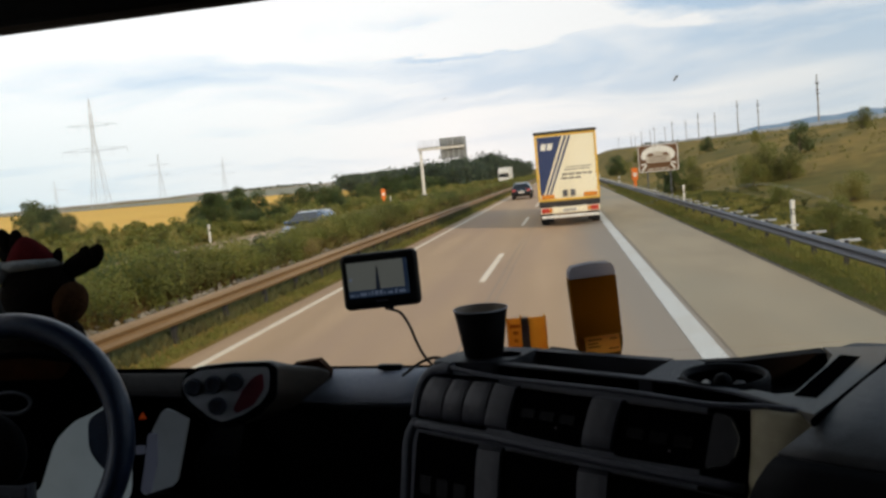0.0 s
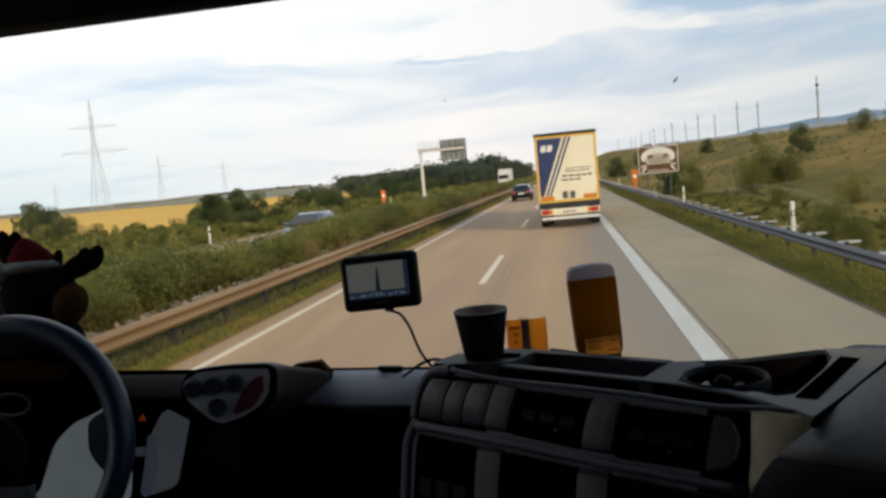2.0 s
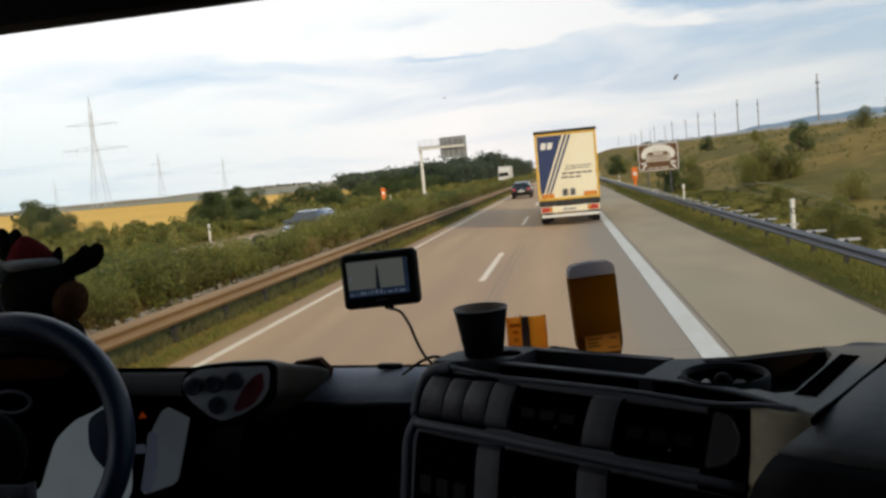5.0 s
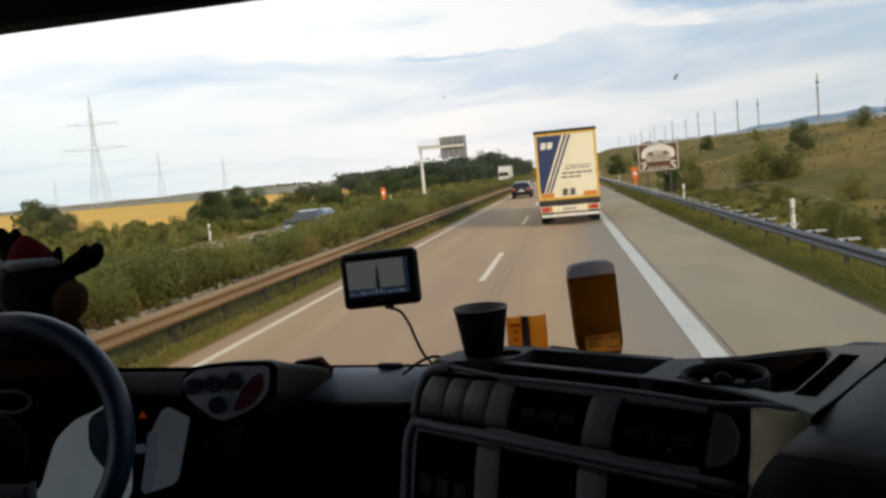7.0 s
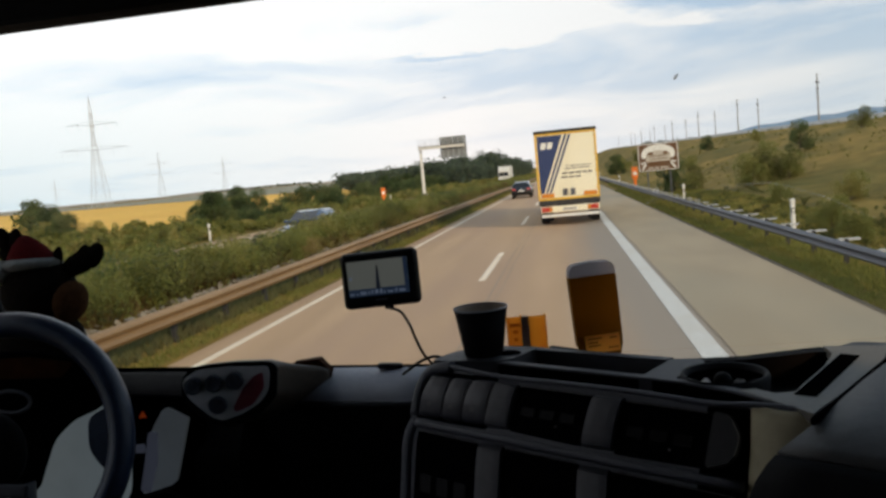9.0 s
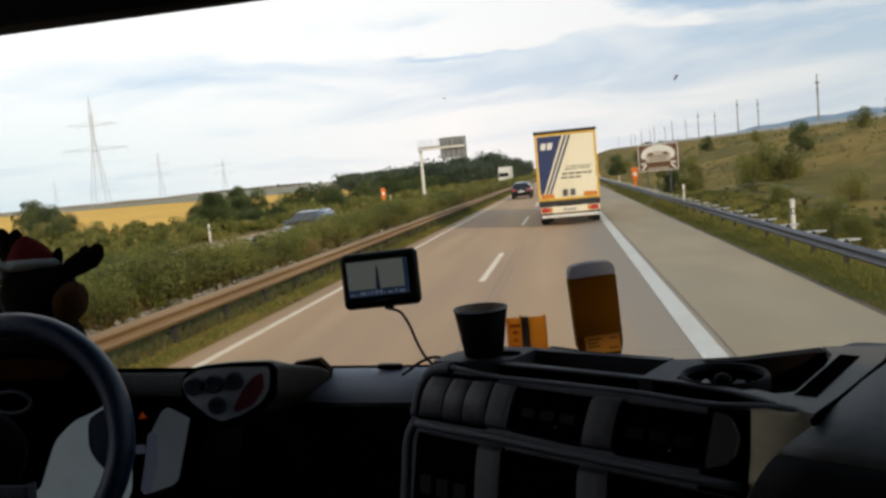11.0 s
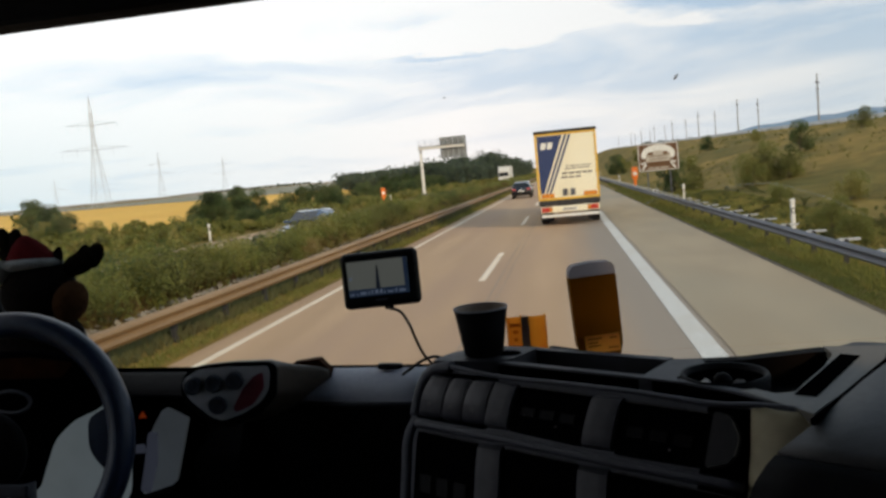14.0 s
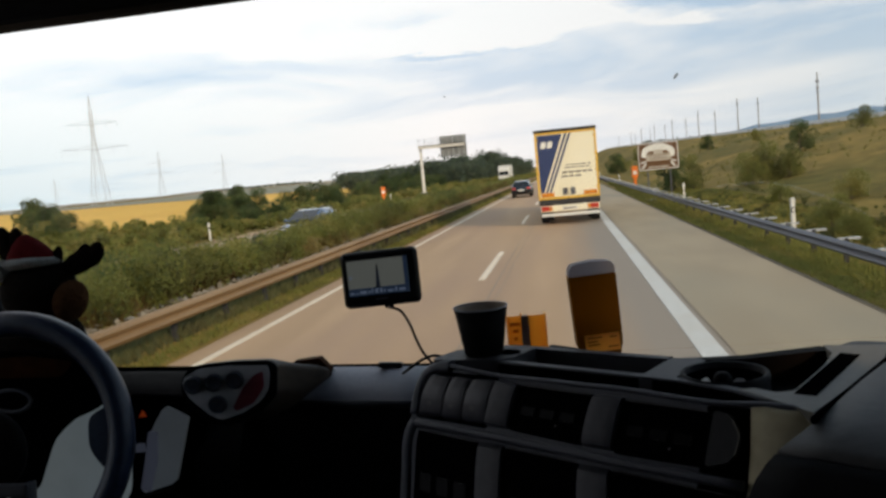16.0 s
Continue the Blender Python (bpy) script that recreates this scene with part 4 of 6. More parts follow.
# ---- marker posts and emergency telephones ----
def marker_post(x, y):
    if "src" in MARK:
        return copy_thing(MARK["src"], pose(x, y, land(x, y)))
    p = thing("marker_post", pose(x, y, land(x, y)), "white plastic marker post with a black band", "marker post", "marker posts")
    part("post", boxed((-0.06, -0.05, -0.1), (0.055, 0.05, 1.05), 0.025), WHITE, p)
    part("black_band", boxed((-0.059, -0.054, 0.62), (0.059, 0.054, 0.80), 0.02), BLACK, p)
    part("reflector", boxed((-0.03, -0.058, 0.65), (0.03, -0.05, 0.77)), LOGO_WHITE, p)
    MARK["src"] = p
    return p


MARK = {}
for x, y in ((6.35, 23.5), (6.35, 44), (6.35, 94), (6.35, 144), (-21.2, 44), (-21.2, 94)):
    marker_post(x, y)


def emergency_phone(x, y, turn):
    p = thing("emergency_phone", pose(x, y, land(x, y), 0, 0, turn), "bright orange roadside emergency telephone pillar", "telephone", "emergency telephones")
    part("column", boxed((-0.13, -0.1, -0.2), (0.13, 0.1, 0.95), 0.02), ORANGE, p)
    part("case", boxed((-0.27, -0.18, 0.9), (0.27, 0.18, 1.95), 0.06), ORANGE, p)
    part("sign", boxed((-0.15, -0.19, 1.25), (0.15, -0.178, 1.6), 0.003), WHITE, p, "pale notice on the case")
    part("hood", prism(bmesh.new(), [(-0.29, 1.9), (0.29, 1.9), (0.22, 2.05), (-0.22, 2.05)], -0.2, 0.2), ORANGE, p)


emergency_phone(6.6, 76, 0)
emergency_phone(-21.6, 92, 20)


# ---- the lorry ahead ----
def wheel(parent, x, y, r, w, label=""):
    m = pose(x, y, r, 0, 90, 0)
    bm = bmesh.new()
    prof = [(0.58, -0.5), (0.9, -0.5), (1.0, -0.38), (1.0, 0.38), (0.9, 0.5), (0.58, 0.5)]
    rings = [[bm.verts.new(m @ Vector((r * a * math.cos(t), r * a * math.sin(t), w * b))) for t in [2 * math.pi * i / 28 for i in range(28)]] for a, b in prof]
    for i in range(6):
        a, b = rings[i], rings[(i + 1) % 6]
        for k in range(28):
            bm.faces.new((a[k], a[(k + 1) % 28], b[(k + 1) % 28], b[k]))
    wh = part("wheel", bm, RUBBER, parent, label)
    bm = bmesh.new()
    cone(bm, r * 0.58, r * 0.58, -w * 0.3, w * 0.3, m, 24)
    cone(bm, r * 0.22, r * 0.16, -w * 0.5, w * 0.5, m, 12)
    part("rim", bm, ZINC_BLUE, wh)


T = thing("box_trailer", pose(0.15, 33.2, 0), "cream box trailer of a lorry with navy diagonal and yellow frame", "lorry trailer")
part("body", boxed((-1.25, 0.10, 1.08), (1.25, 13.6, 3.92), 0.03), CREAM, T)
part("roof_edge", boxed((-1.30, -0.04, 3.885), (1.30, 13.6, 4.0), 0.02), DARK_STEEL, T, "dark weathered roof rim")
part("chassis", boxed((-0.55, 0.3, 0.75), (0.55, 13.2, 1.05), 0.02), DARK_STEEL, T)
for x0, x1, nm in ((-1.19, -0.006, "door"), (0.006, 1.19, "door")):
    part(nm, boxed((x0, 0.02, 1.17), (x1, 0.098, 3.79), 0.008), CREAM, T)
for nm, lo, hi in (("frame_post", (-1.275, 0.0, 1.08), (-1.195, 0.12, 3.88)), ("frame_post", (1.195, 0.0, 1.08), (1.275, 0.12, 3.88)),
                   ("frame_rail", (-1.19, 0.0, 3.795), (1.19, 0.12, 3.88)), ("frame_rail", (-1.19, 0.0, 1.08), (1.19, 0.12, 1.165))):
    part(nm, boxed(lo, hi, 0.008), YELLOW, T, "yellow door frame")
part("navy_panel", prism(bmesh.new(), [(-1.17, 1.37), (-1.17, 3.77), (-0.12, 3.77), (-1.03, 1.37)], 0.012, 0.018), NAVY, T, "navy triangle")
for d, e in ((-0.02, -0.95), (0.15, -0.80)):
    part("stripe", prism(bmesh.new(), [(d, 3.77), (d + 0.095, 3.77), (e + 0.085, 1.37), (e, 1.37)], 0.012, 0.018), NAVY, T, "navy slanting stripe")
# plain white shapes of the company mark
bm = bmesh.new()
prism(bm, rounded([(-1.06, 3.22), (-0.84, 3.22), (-0.78, 3.50), (-1.00, 3.50)], 0.05), 0.006, 0.013)
prism(bm, rounded([(-0.79, 3.22), (-0.57, 3.22), (-0.51, 3.50), (-0.73, 3.50)], 0.07), 0.006, 0.013)
part("company_mark", bm, LOGO_WHITE, T, "plain white mark")
for zz, a, b, hh in ((2.44, -0.02, 0.98, 0.05), (2.33, -0.1, 1.0, 0.05), (2.12, -0.22, 1.0, 0.09), (1.96, -0.26, 0.55, 0.08)):
    bm = bmesh.new()
    x = a
    while x < b - 0.1:
        w = pick.uniform(0.1, 0.28)
        box(bm, (x, 0.014, zz), (min(b, x + w), 0.0195, zz + hh))
        x += w + 0.05
    part("lettering", bm, TEXT_GREY, T, "grey bars of lettering")
for x in (-1.20, 1.20):
    for zz in (1.45, 2.15, 2.85, 3.55):
        part("hinge", boxed((x - 0.05, -0.012, zz), (x + 0.05, 0.012, zz + 0.07), 0.004), YELLOW, T)
for x in (-0.24, 0.08):
    part("door_lock", boxed((x, -0.03, 1.24), (x + 0.19, 0.018, 1.52), 0.02), ZINC_BLUE, T)
for x in (-1.14, 0.62):
    part("warning_plate", boxed((x, -0.012, 1.19), (x + 0.53, 0.014, 1.36), 0.004), LAMP_AMBER, T, "orange reflective plate")
part("sill", boxed((-1.26, -0.04, 0.86), (1.26, 0.2, 1.075), 0.02), DARK_STEEL, T)
bar = part("light_bar", boxed((-1.22, -0.06, 0.56), (1.22, 0.1, 0.82), 0.02), CREAM, T)
for x in (-1.18, 0.84):
    part("tail_light", boxed((x + (0 if x < 0 else 0.02), -0.085, 0.60), (x + (0.32 if x < 0 else 0.34), -0.055, 0.80), 0.012), LAMP_LIT, bar, "lit red tail light")
    part("indicator", boxed((x + (0.325 if x < 0 else -0.11), -0.083, 0.61), (x + (0.45 if x < 0 else 0.015), -0.055, 0.79), 0.012), LAMP_AMBER, bar, "amber indicator lens")
part("number_plate", boxed((-0.32, -0.075, 0.61), (0.32, -0.063, 0.76), 0.003), LOGO_WHITE, bar)
bm = bmesh.new()
for i in range(6):
    box(bm, (-0.27 + 0.09 * i, -0.08, 0.64), (-0.21 + 0.09 * i, -0.076, 0.73))
part("plate_bars", bm, TEXT_GREY, bar)
part("underride_bar", boxed((-1.2, -0.05, 0.36), (1.2, 0.07, 0.48), 0.02), WHITE, T)
for x in (-1.2, 0.72):
    part("mudflap", boxed((x, 0.35, 0.18), (x + 0.5, 0.37, 0.85)), BLACK, T)
for y in (1.6, 2.9, 4.2):
    for x in (-1.08, 1.08):
        wheel(T, x, y, 0.5, 0.36)
for x in (-0.6, 0.6):
    part("landing_leg", boxed((x - 0.08, 10.6, 0.0), (x + 0.08, 10.76, 0.9), 0.01), DARK_STEEL, T)


# ---- the dark estate car in the overtaking lane ----
def estate_car(x, y, turn, paint, label):
    c = thing("estate_car", pose(x, y, 0, 0, 0, turn), label, "car")

    def loft(stations, name, mat, parent, smooth=False, label=""):
        """Skin over cross-sections: (along, half outline of (across, height)), mirrored about the middle."""
        bm = bmesh.new()
        rings = []
        for along, half in stations:
            ring = [(a, h) for a, h in half] + [(-a, h) for a, h in half[::-1]]
            rings.append([bm.verts.new((a, along, h)) for a, h in ring])
        n = len(rings[0])
        for a, b in zip(rings, rings[1:]):
            for i in range(n):
                bm.faces.new((a[i], a[(i + 1) % n], b[(i + 1) % n], b[i]))
        bm.faces.new(rings[0])
        bm.faces.new(rings[-1][::-1])
        return part(name, bm, mat, parent, label, smooth)

    def waist(w, low, belt):
        return [(w - 0.10, low), (w - 0.02, low + 0.12), (w, 0.62), (w - 0.01, 0.78), (w - 0.07, belt - 0.03), (w - 0.12, belt)]
    loft([(-2.38, waist(0.80, 0.42, 0.86)), (-2.30, waist(0.86, 0.34, 0.96)), (-1.9, waist(0.90, 0.24, 0.99)), (0.9, waist(0.91, 0.24, 0.96)), (1.5, waist(0.89, 0.24, 0.90)), (2.15, waist(0.84, 0.28, 0.80)), (2.36, waist(0.72, 0.36, 0.66))],
         "body", paint, c, True)

    def house(w, top, roof_w):
        return [(w, 0.94), (w - 0.02, 0.98), ((w + roof_w) / 2 + 0.02, (0.98 + top) / 2), (roof_w + 0.02, top - 0.06), (roof_w - 0.06, top)]
    cabin = loft([(-2.24, house(0.78, 1.00, 0.74)), (-1.95, house(0.79, 1.40, 0.62)), (-1.6, house(0.80, 1.47, 0.62)), (-0.4, house(0.80, 1.49, 0.62)), (0.2, house(0.80, 1.45, 0.61)), (1.25, house(0.79, 1.00, 0.74))], "cabin", paint, c, True)
    part("rear_window", prism(bmesh.new(), rounded([(-0.66, 0.0), (0.66, 0.0), (0.56, 0.42), (-0.56, 0.42)], 0.06), -0.012, 0.010, pose(0, -2.24, 1.02, -35, 0, 0)), CAR_GLASS, cabin)
    part("windscreen", prism(bmesh.new(), rounded([(-0.68, 0.0), (0.68, 0.0), (0.56, 0.98), (-0.56, 0.98)], 0.06), -0.010, 0.014, pose(0, 1.22, 1.03, 66, 0, 0)), CAR_GLASS, cabin)
    for sx in (-1, 1):
        lean = pose(sx * 0.795, 0, 0.985, 0, -sx * 20, 0)
        for a, b, d, e in ((-1.98, -1.12, -1.78, -1.12), (-1.04, -0.18, -1.04, -0.18), (-0.10, 0.98, -0.10, 0.22)):
            bm = prism(bmesh.new(), rounded([(a, 0.03), (b, 0.03), (e, 0.40), (d, 0.40)], 0.03), -0.012, 0.012, lean, axis="x")
            part("side_window", bm, CAR_GLASS, cabin)
        part("tail_light", boxed((0.50 * sx if sx > 0 else -0.84, -2.40, 0.74), (0.84 if sx > 0 else -0.50, -2.24, 0.90), 0.04), LAMP_LIT, c, "lit red tail light")
        part("headlight", boxed((0.44 * sx if sx > 0 else -0.80, 2.05, 0.58), (0.80 if sx > 0 else -0.44, 2.34, 0.72), 0.05), LOGO_WHITE, c, "clear headlight")
        part("roof_rail", tube(bmesh.new(), bend([(sx * 0.58, -1.9, 1.42), (sx * 0.58, -1.7, 1.53), (sx * 0.58, -0.6, 1.56), (sx * 0.58, 0.1, 1.52), (sx * 0.58, 0.3, 1.42)], 4), 0.018, 8), BLACK, c)
        part("mirror", boxed((sx * 0.86, 0.72, 0.95), (sx * 1.04, 0.92, 1.10), 0.04), paint, c)
        for yy in (-1.4, 1.42):
            part("wheel_arch", tube(bmesh.new(), [(sx * 0.905, yy + 0.37 * math.cos(a), 0.34 + 0.37 * math.sin(a)) for a in [math.pi * i / 14 for i in range(15)]], 0.03, 6), BLACK, c)
            wheel(c, sx * 0.80, yy, 0.33, 0.22)
    part("bumper", boxed((-0.84, -2.44, 0.34), (0.84, -2.28, 0.56), 0.06), BLACK, c)
    part("number_plate", boxed((-0.26, -2.425, 0.60), (0.26, -2.36, 0.71), 0.003), LOGO_WHITE, c)
    part("badge", boxed((-0.05, -2.41, 0.77), (0.05, -2.34, 0.86), 0.03), ZINC_TIP, c, "small pale badge")


estate_car(-3.9, 73, 0, CAR_PAINT, "dark blue estate car with roof rails and lit tail lights")
estate_car(-12.5, 37, 180, material("blue_car_paint", (0.055, 0.085, 0.15), rough=0.25, coat=1.0), "pale blue oncoming car half hidden by the median shrubs")

# ---- the white oncoming lorry ----
L = thing("oncoming_lorry", pose(-13.0, 172, 0), "white oncoming lorry with a box body", "lorry")
part("cab", boxed((-1.2, 0, 0.5), (1.2, 2.0, 3.2), 0.12), TRUCK_WHITE, L)
part("box_body", boxed((-1.27, 2.3, 1.0), (1.27, 11.5, 3.9), 0.04), TRUCK_WHITE, L)
part("windscreen", boxed((-1.05, -0.02, 1.75), (1.05, 0.03, 2.6), 0.01), CAR_GLASS, L)
part("bumper", boxed((-1.22, -0.12, 0.35), (1.22, 0.3, 0.95), 0.05), DARK_STEEL, L)
for x in (-1.05, 1.05):
    for y in (1.2, 7.5, 9.0):
        wheel(L, x, y, 0.5, 0.3)


# ---- the cab round the camera ----
CAB = thing("truck_cab", pose(-0.22, 0, 0), "dark shell of the truck cab with a wide windscreen", "truck cab", kind="structure")
part("roof", boxed((-1.27, -0.9, 3.22), (1.27, 1.62, 3.28), 0.02), LINER, CAB)
part("rear_wall", boxed((-1.27, -0.96, 0.4), (1.27, -0.90, 3.22), 0.01), LINER, CAB)
part("floor_pan", boxed((-1.27, -0.9, 0.9), (1.27, 1.9, 0.96), 0.01), LINER, CAB)
part("front_wall", boxed((-1.27, 1.84, 0.0), (1.27, 1.9, 1.90), 0.01), LINER, CAB)
for sx in (-1, 1):
    a, b = (1.27, 1.33) if sx > 0 else (-1.33, -1.27)
    part("door_lower", boxed((a, -0.96, 0.0), (b, 1.9, 2.0), 0.01), LINER, CAB)
    part("rear_quarter", boxed((a, -0.96, 2.0), (b, 0.35, 3.28), 0.01), LINER, CAB)
    part("door_header", boxed((a, 0.35, 3.0), (b, 1.62, 3.28), 0.01), LINER, CAB)
    part("a_pillar", tube(bmesh.new(), [(sx * 1.30, 1.84, 1.90), (sx * 1.28, 1.58, 3.25)], 0.06, 8), LINER, CAB)
part("header", boxed((-1.27, 1.5, 2.98), (1.27, 1.64, 3.24), 0.03), LINER, CAB)
glass = part("windscreen", prism(bmesh.new(), [(1.86, 1.90), (1.866, 1.90), (1.636, 3.0), (1.63, 3.0)], -1.26, 1.26, axis="x"),
             glass_material("windscreen_glass", (0.97, 0.98, 0.98), 0.35), CAB)
glass.visible_shadow = False

visor = thing("sun_visor", pose(-0.15, 1.5, 2.785), "dark fabric sun visor across the windscreen top", "sun visor")
part("blind", boxed((-1.15, -0.01, 0.0), (1.15, 0.01, 0.3), 0.008), LINER, visor)
part("pull_bar", tube(bmesh.new(), [(-1.15, 0, 0.01), (1.15, 0, 0.01)], 0.014, 8), BLACK, visor)

# ---- dashboard ----
D = thing("dashboard", Matrix.Identity(4), "black and grey moulded plastic truck dashboard", "dashboard")
# left run under the windscreen
LEFT = pose(-0.65, 1.505, 0, 0, 0, -9.6)
prof = bend([(0.30, 1.90), (0.12, 1.99), (0.03, 2.032), (0.0, 2.04), (-0.03, 2.036), (-0.08, 2.01), (-0.13, 1.95), (-0.15, 1.86), (-0.12, 1.6), (-0.1, 1.0)], 4)
outline = [(p[0], p[1]) for p in prof] + [(0.30, 1.0)]
part("left_panel", prism(bmesh.new(), outline, -0.8, 0.028, LEFT, axis="x"), DASH_DARK, D)
core = bend([(0.30, 1.90), (0.12, 1.99), (0.03, 2.030), (0.0, 2.035), (-0.03, 2.031), (-0.056, 2.019), (-0.074, 2.004), (-0.086, 1.984), (-0.090, 1.955), (-0.092, 1.6), (-0.1, 1.0)], 4)
part("middle_panel", prism(bmesh.new(), [(p[0], p[1]) for p in core] + [(0.30, 1.0)], 0.03, 0.42, LEFT, axis="x"), DASH_DARK, D)
# the shelf cap is coloured as lit, and rolls over its front edge
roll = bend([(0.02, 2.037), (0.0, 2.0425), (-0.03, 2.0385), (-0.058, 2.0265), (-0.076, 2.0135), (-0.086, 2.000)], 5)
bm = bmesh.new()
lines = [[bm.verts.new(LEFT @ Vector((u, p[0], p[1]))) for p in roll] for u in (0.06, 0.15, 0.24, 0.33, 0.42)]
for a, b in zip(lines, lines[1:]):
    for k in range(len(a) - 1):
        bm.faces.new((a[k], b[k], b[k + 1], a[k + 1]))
shelf = part("shelf_cap", bm, SHELF_LIT, D, "shelf top coloured blue-grey as if lit", True)
depth = shelf.modifiers.new("thickness", "SOLIDIFY")
depth.thickness, depth.offset = 0.004, 0.0
part("shelf_front", tube(bmesh.new(), [LEFT @ Vector((0.06, -0.0865, 1.996)), LEFT @ Vector((0.42, -0.0865, 1.996))], 0.007, 12), DASH, D, "dark rounded front edge of the shelf", True)
part("screen_seal", tube(bmesh.new(), [LEFT @ Vector((-0.8, 0.012, 2.042)), LEFT @ Vector((0.42, 0.012, 2.042))], 0.0055, 8), VOID, D, "thin black windscreen seal")

# console turned to the driver: u along the face, v down the face, w out of it
E_U = Vector((0.8277, -0.5612, 0))
M_W = Vector((-0.5612, -0.8277, 0))
T25 = radians(25)
V_DN = Vector((M_W.x * math.sin(T25), M_W.y * math.sin(T25), -math.cos(T25)))
N_OUT = E_U.cross(V_DN).normalized()
if N_OUT.dot(M_W) < 0:
    N_OUT = -N_OUT
ORIGIN = Vector((-0.2387, 1.2681, 2.083))
FACE = Matrix.Translation(ORIGIN) @ Matrix((E_U, V_DN, N_OUT)).transposed().to_4x4()
TOP = Matrix.Translation((ORIGIN.x, ORIGIN.y, 2.095)) @ Matrix((E_U, -M_W, Vector((0, 0, 1)))).transposed().to_4x4()


def pillow(name, quad, profile, mat, label="", parent=None, across=4, skirt=-0.006):
    """A moulded unit on the face: four corners (u, v), and how far it stands out on the way down it."""
    tl, tr, br, bl = (Vector((*p, 0)) for p in quad)
    bm = bmesh.new()
    n = len(profile) - 1
    grid = []
    for k, rise in enumerate(profile):
        t = k / n
        t = t * t * (3 - 2 * t) * 0.5 + t * 0.5
        a, b = tl.lerp(bl, t), tr.lerp(br, t)
        row = [Vector((*a.xy, skirt))]
        for q in range(across + 1):
            p = a.lerp(b, q / across)
            edge = 0.0015 if q in (0, across) else 0.0
            row.append(Vector((p.x, p.y, rise - edge)))
        row.append(Vector((*b.xy, skirt)))
        grid.append([bm.verts.new(FACE @ p) for p in row])
    for a, b in zip(grid, grid[1:]):
        for q in range(len(a) - 1):
            bm.faces.new((a[q], a[q + 1], b[q + 1], b[q]))
    bm.faces.new(grid[0])
    bm.faces.new(grid[-1][::-1])
    bm.faces.new([r[0] for r in grid] + [r[-1] for r in grid[::-1]])
    return part(name, bm, mat, parent or D, label)


def plate(name, outline, w0, w1, mat, label="", soft=0.008, parent=None):
    return part(name, prism(bmesh.new(), rounded(outline, soft), w0, w1, FACE, axis="z"), mat, parent or D, label)


def top_plate(name, outline, h0, h1, mat, label="", soft=0.0):
    return part(name, prism(bmesh.new(), rounded(outline, soft) if soft else outline, h0, h1, TOP, axis="z"), mat, D, label)


def face_bead(name, points, r, mat, label=""):
    return part(name, tube(bmesh.new(), [FACE @ p for p in bend(points, 6)], r, 12), mat, D, label, True)


def roll_sheet(rows, u1, mat, name, label="", cuts=10, bulge=0.0):
    """A smooth rolled panel: rows of (back, height, left end) on the top frame, out to u1."""
    bm = bmesh.new()
    grid = []
    for row in rows:
        b, h, u0 = row[:3]
        end = row[3] if len(row) > 3 else u1
        grid.append([bm.verts.new(TOP @ Vector((u0 + (end - u0) * i / cuts, b - bulge * math.sin(math.pi * i / cuts), h))) for i in range(cuts + 1)])
    for a, c in zip(grid, grid[1:]):
        for i in range(cuts):
            bm.faces.new((a[i], a[i + 1], c[i + 1], c[i]))
    ob = part(name, bm, mat, D, label, True)
    solid = ob.modifiers.new("thickness", "SOLIDIFY")
    solid.thickness, solid.offset = 0.01, 0.0
    return ob


def lathe(name, m, profile, mat, label=""):
    bm = bmesh.new()
    turns = [2 * math.pi * i / 40 for i in range(40)]
    rings = [[bm.verts.new(m @ Vector((r_ * math.cos(a), r_ * math.sin(a), h_))) for a in turns] for r_, h_ in profile]
    for a, b in zip(rings, rings[1:]):
        for k in range(40):
            bm.faces.new((a[k], a[(k + 1) % 40], b[(k + 1) % 40], b[k]))
    return part(name, bm, mat, D, label, True)


# moulded console frame; flat black plates on it paint the shade of wells
plate("console_frame", [(0.03, -0.012), (0.135, -0.006), (0.40, -0.008), (0.53, -0.010), (0.534, 0.03), (0.538, 0.10), (0.55, 0.6), (-0.01, 0.6), (-0.012, 0.25), (-0.028, 0.19),
                        (-0.040, 0.137), (-0.043, 0.107), (-0.034, 0.085), (-0.0375, 0.055), (-0.025, 0.012)], -0.2, -0.004, FRAME_GREY, "blue-grey moulded frame", 0.012)
face_bead("frame_roll", [(0.034, -0.008, -0.006), (0.0, -0.002, -0.006), (-0.021, 0.014, -0.006), (-0.030, 0.045, -0.007), (-0.028, 0.080, -0.007)], 0.0105, FRAME_GREY, "rounded upper end of the frame")
face_bead("frame_roll", [(-0.024, 0.092, -0.008), (-0.031, 0.110, -0.008), (-0.029, 0.137, -0.008), (-0.017, 0.185, -0.008), (-0.001, 0.25, -0.008)], 0.0115, FRAME_GREY, "rounded lower end of the frame")
plate("switch_well", [(-0.006, 0.003), (0.136, -0.001), (0.131, 0.081), (-0.026, 0.083)], -0.0042, -0.003, VOID, "black plate for the shaded gaps round the switches")
plate("end_shade", [(0.476, -0.002), (0.535, -0.004), (0.538, 0.24), (0.476, 0.24)], -0.0042, -0.0028, VOID, "black plate for the shade beside the end vent", 0.004)
ROCKER = (-0.003, 0.0035, 0.0055, 0.0075, 0.0090, 0.0098, 0.0100, 0.0092, 0.0074, 0.0054, 0.0034, 0.0010, -0.003)
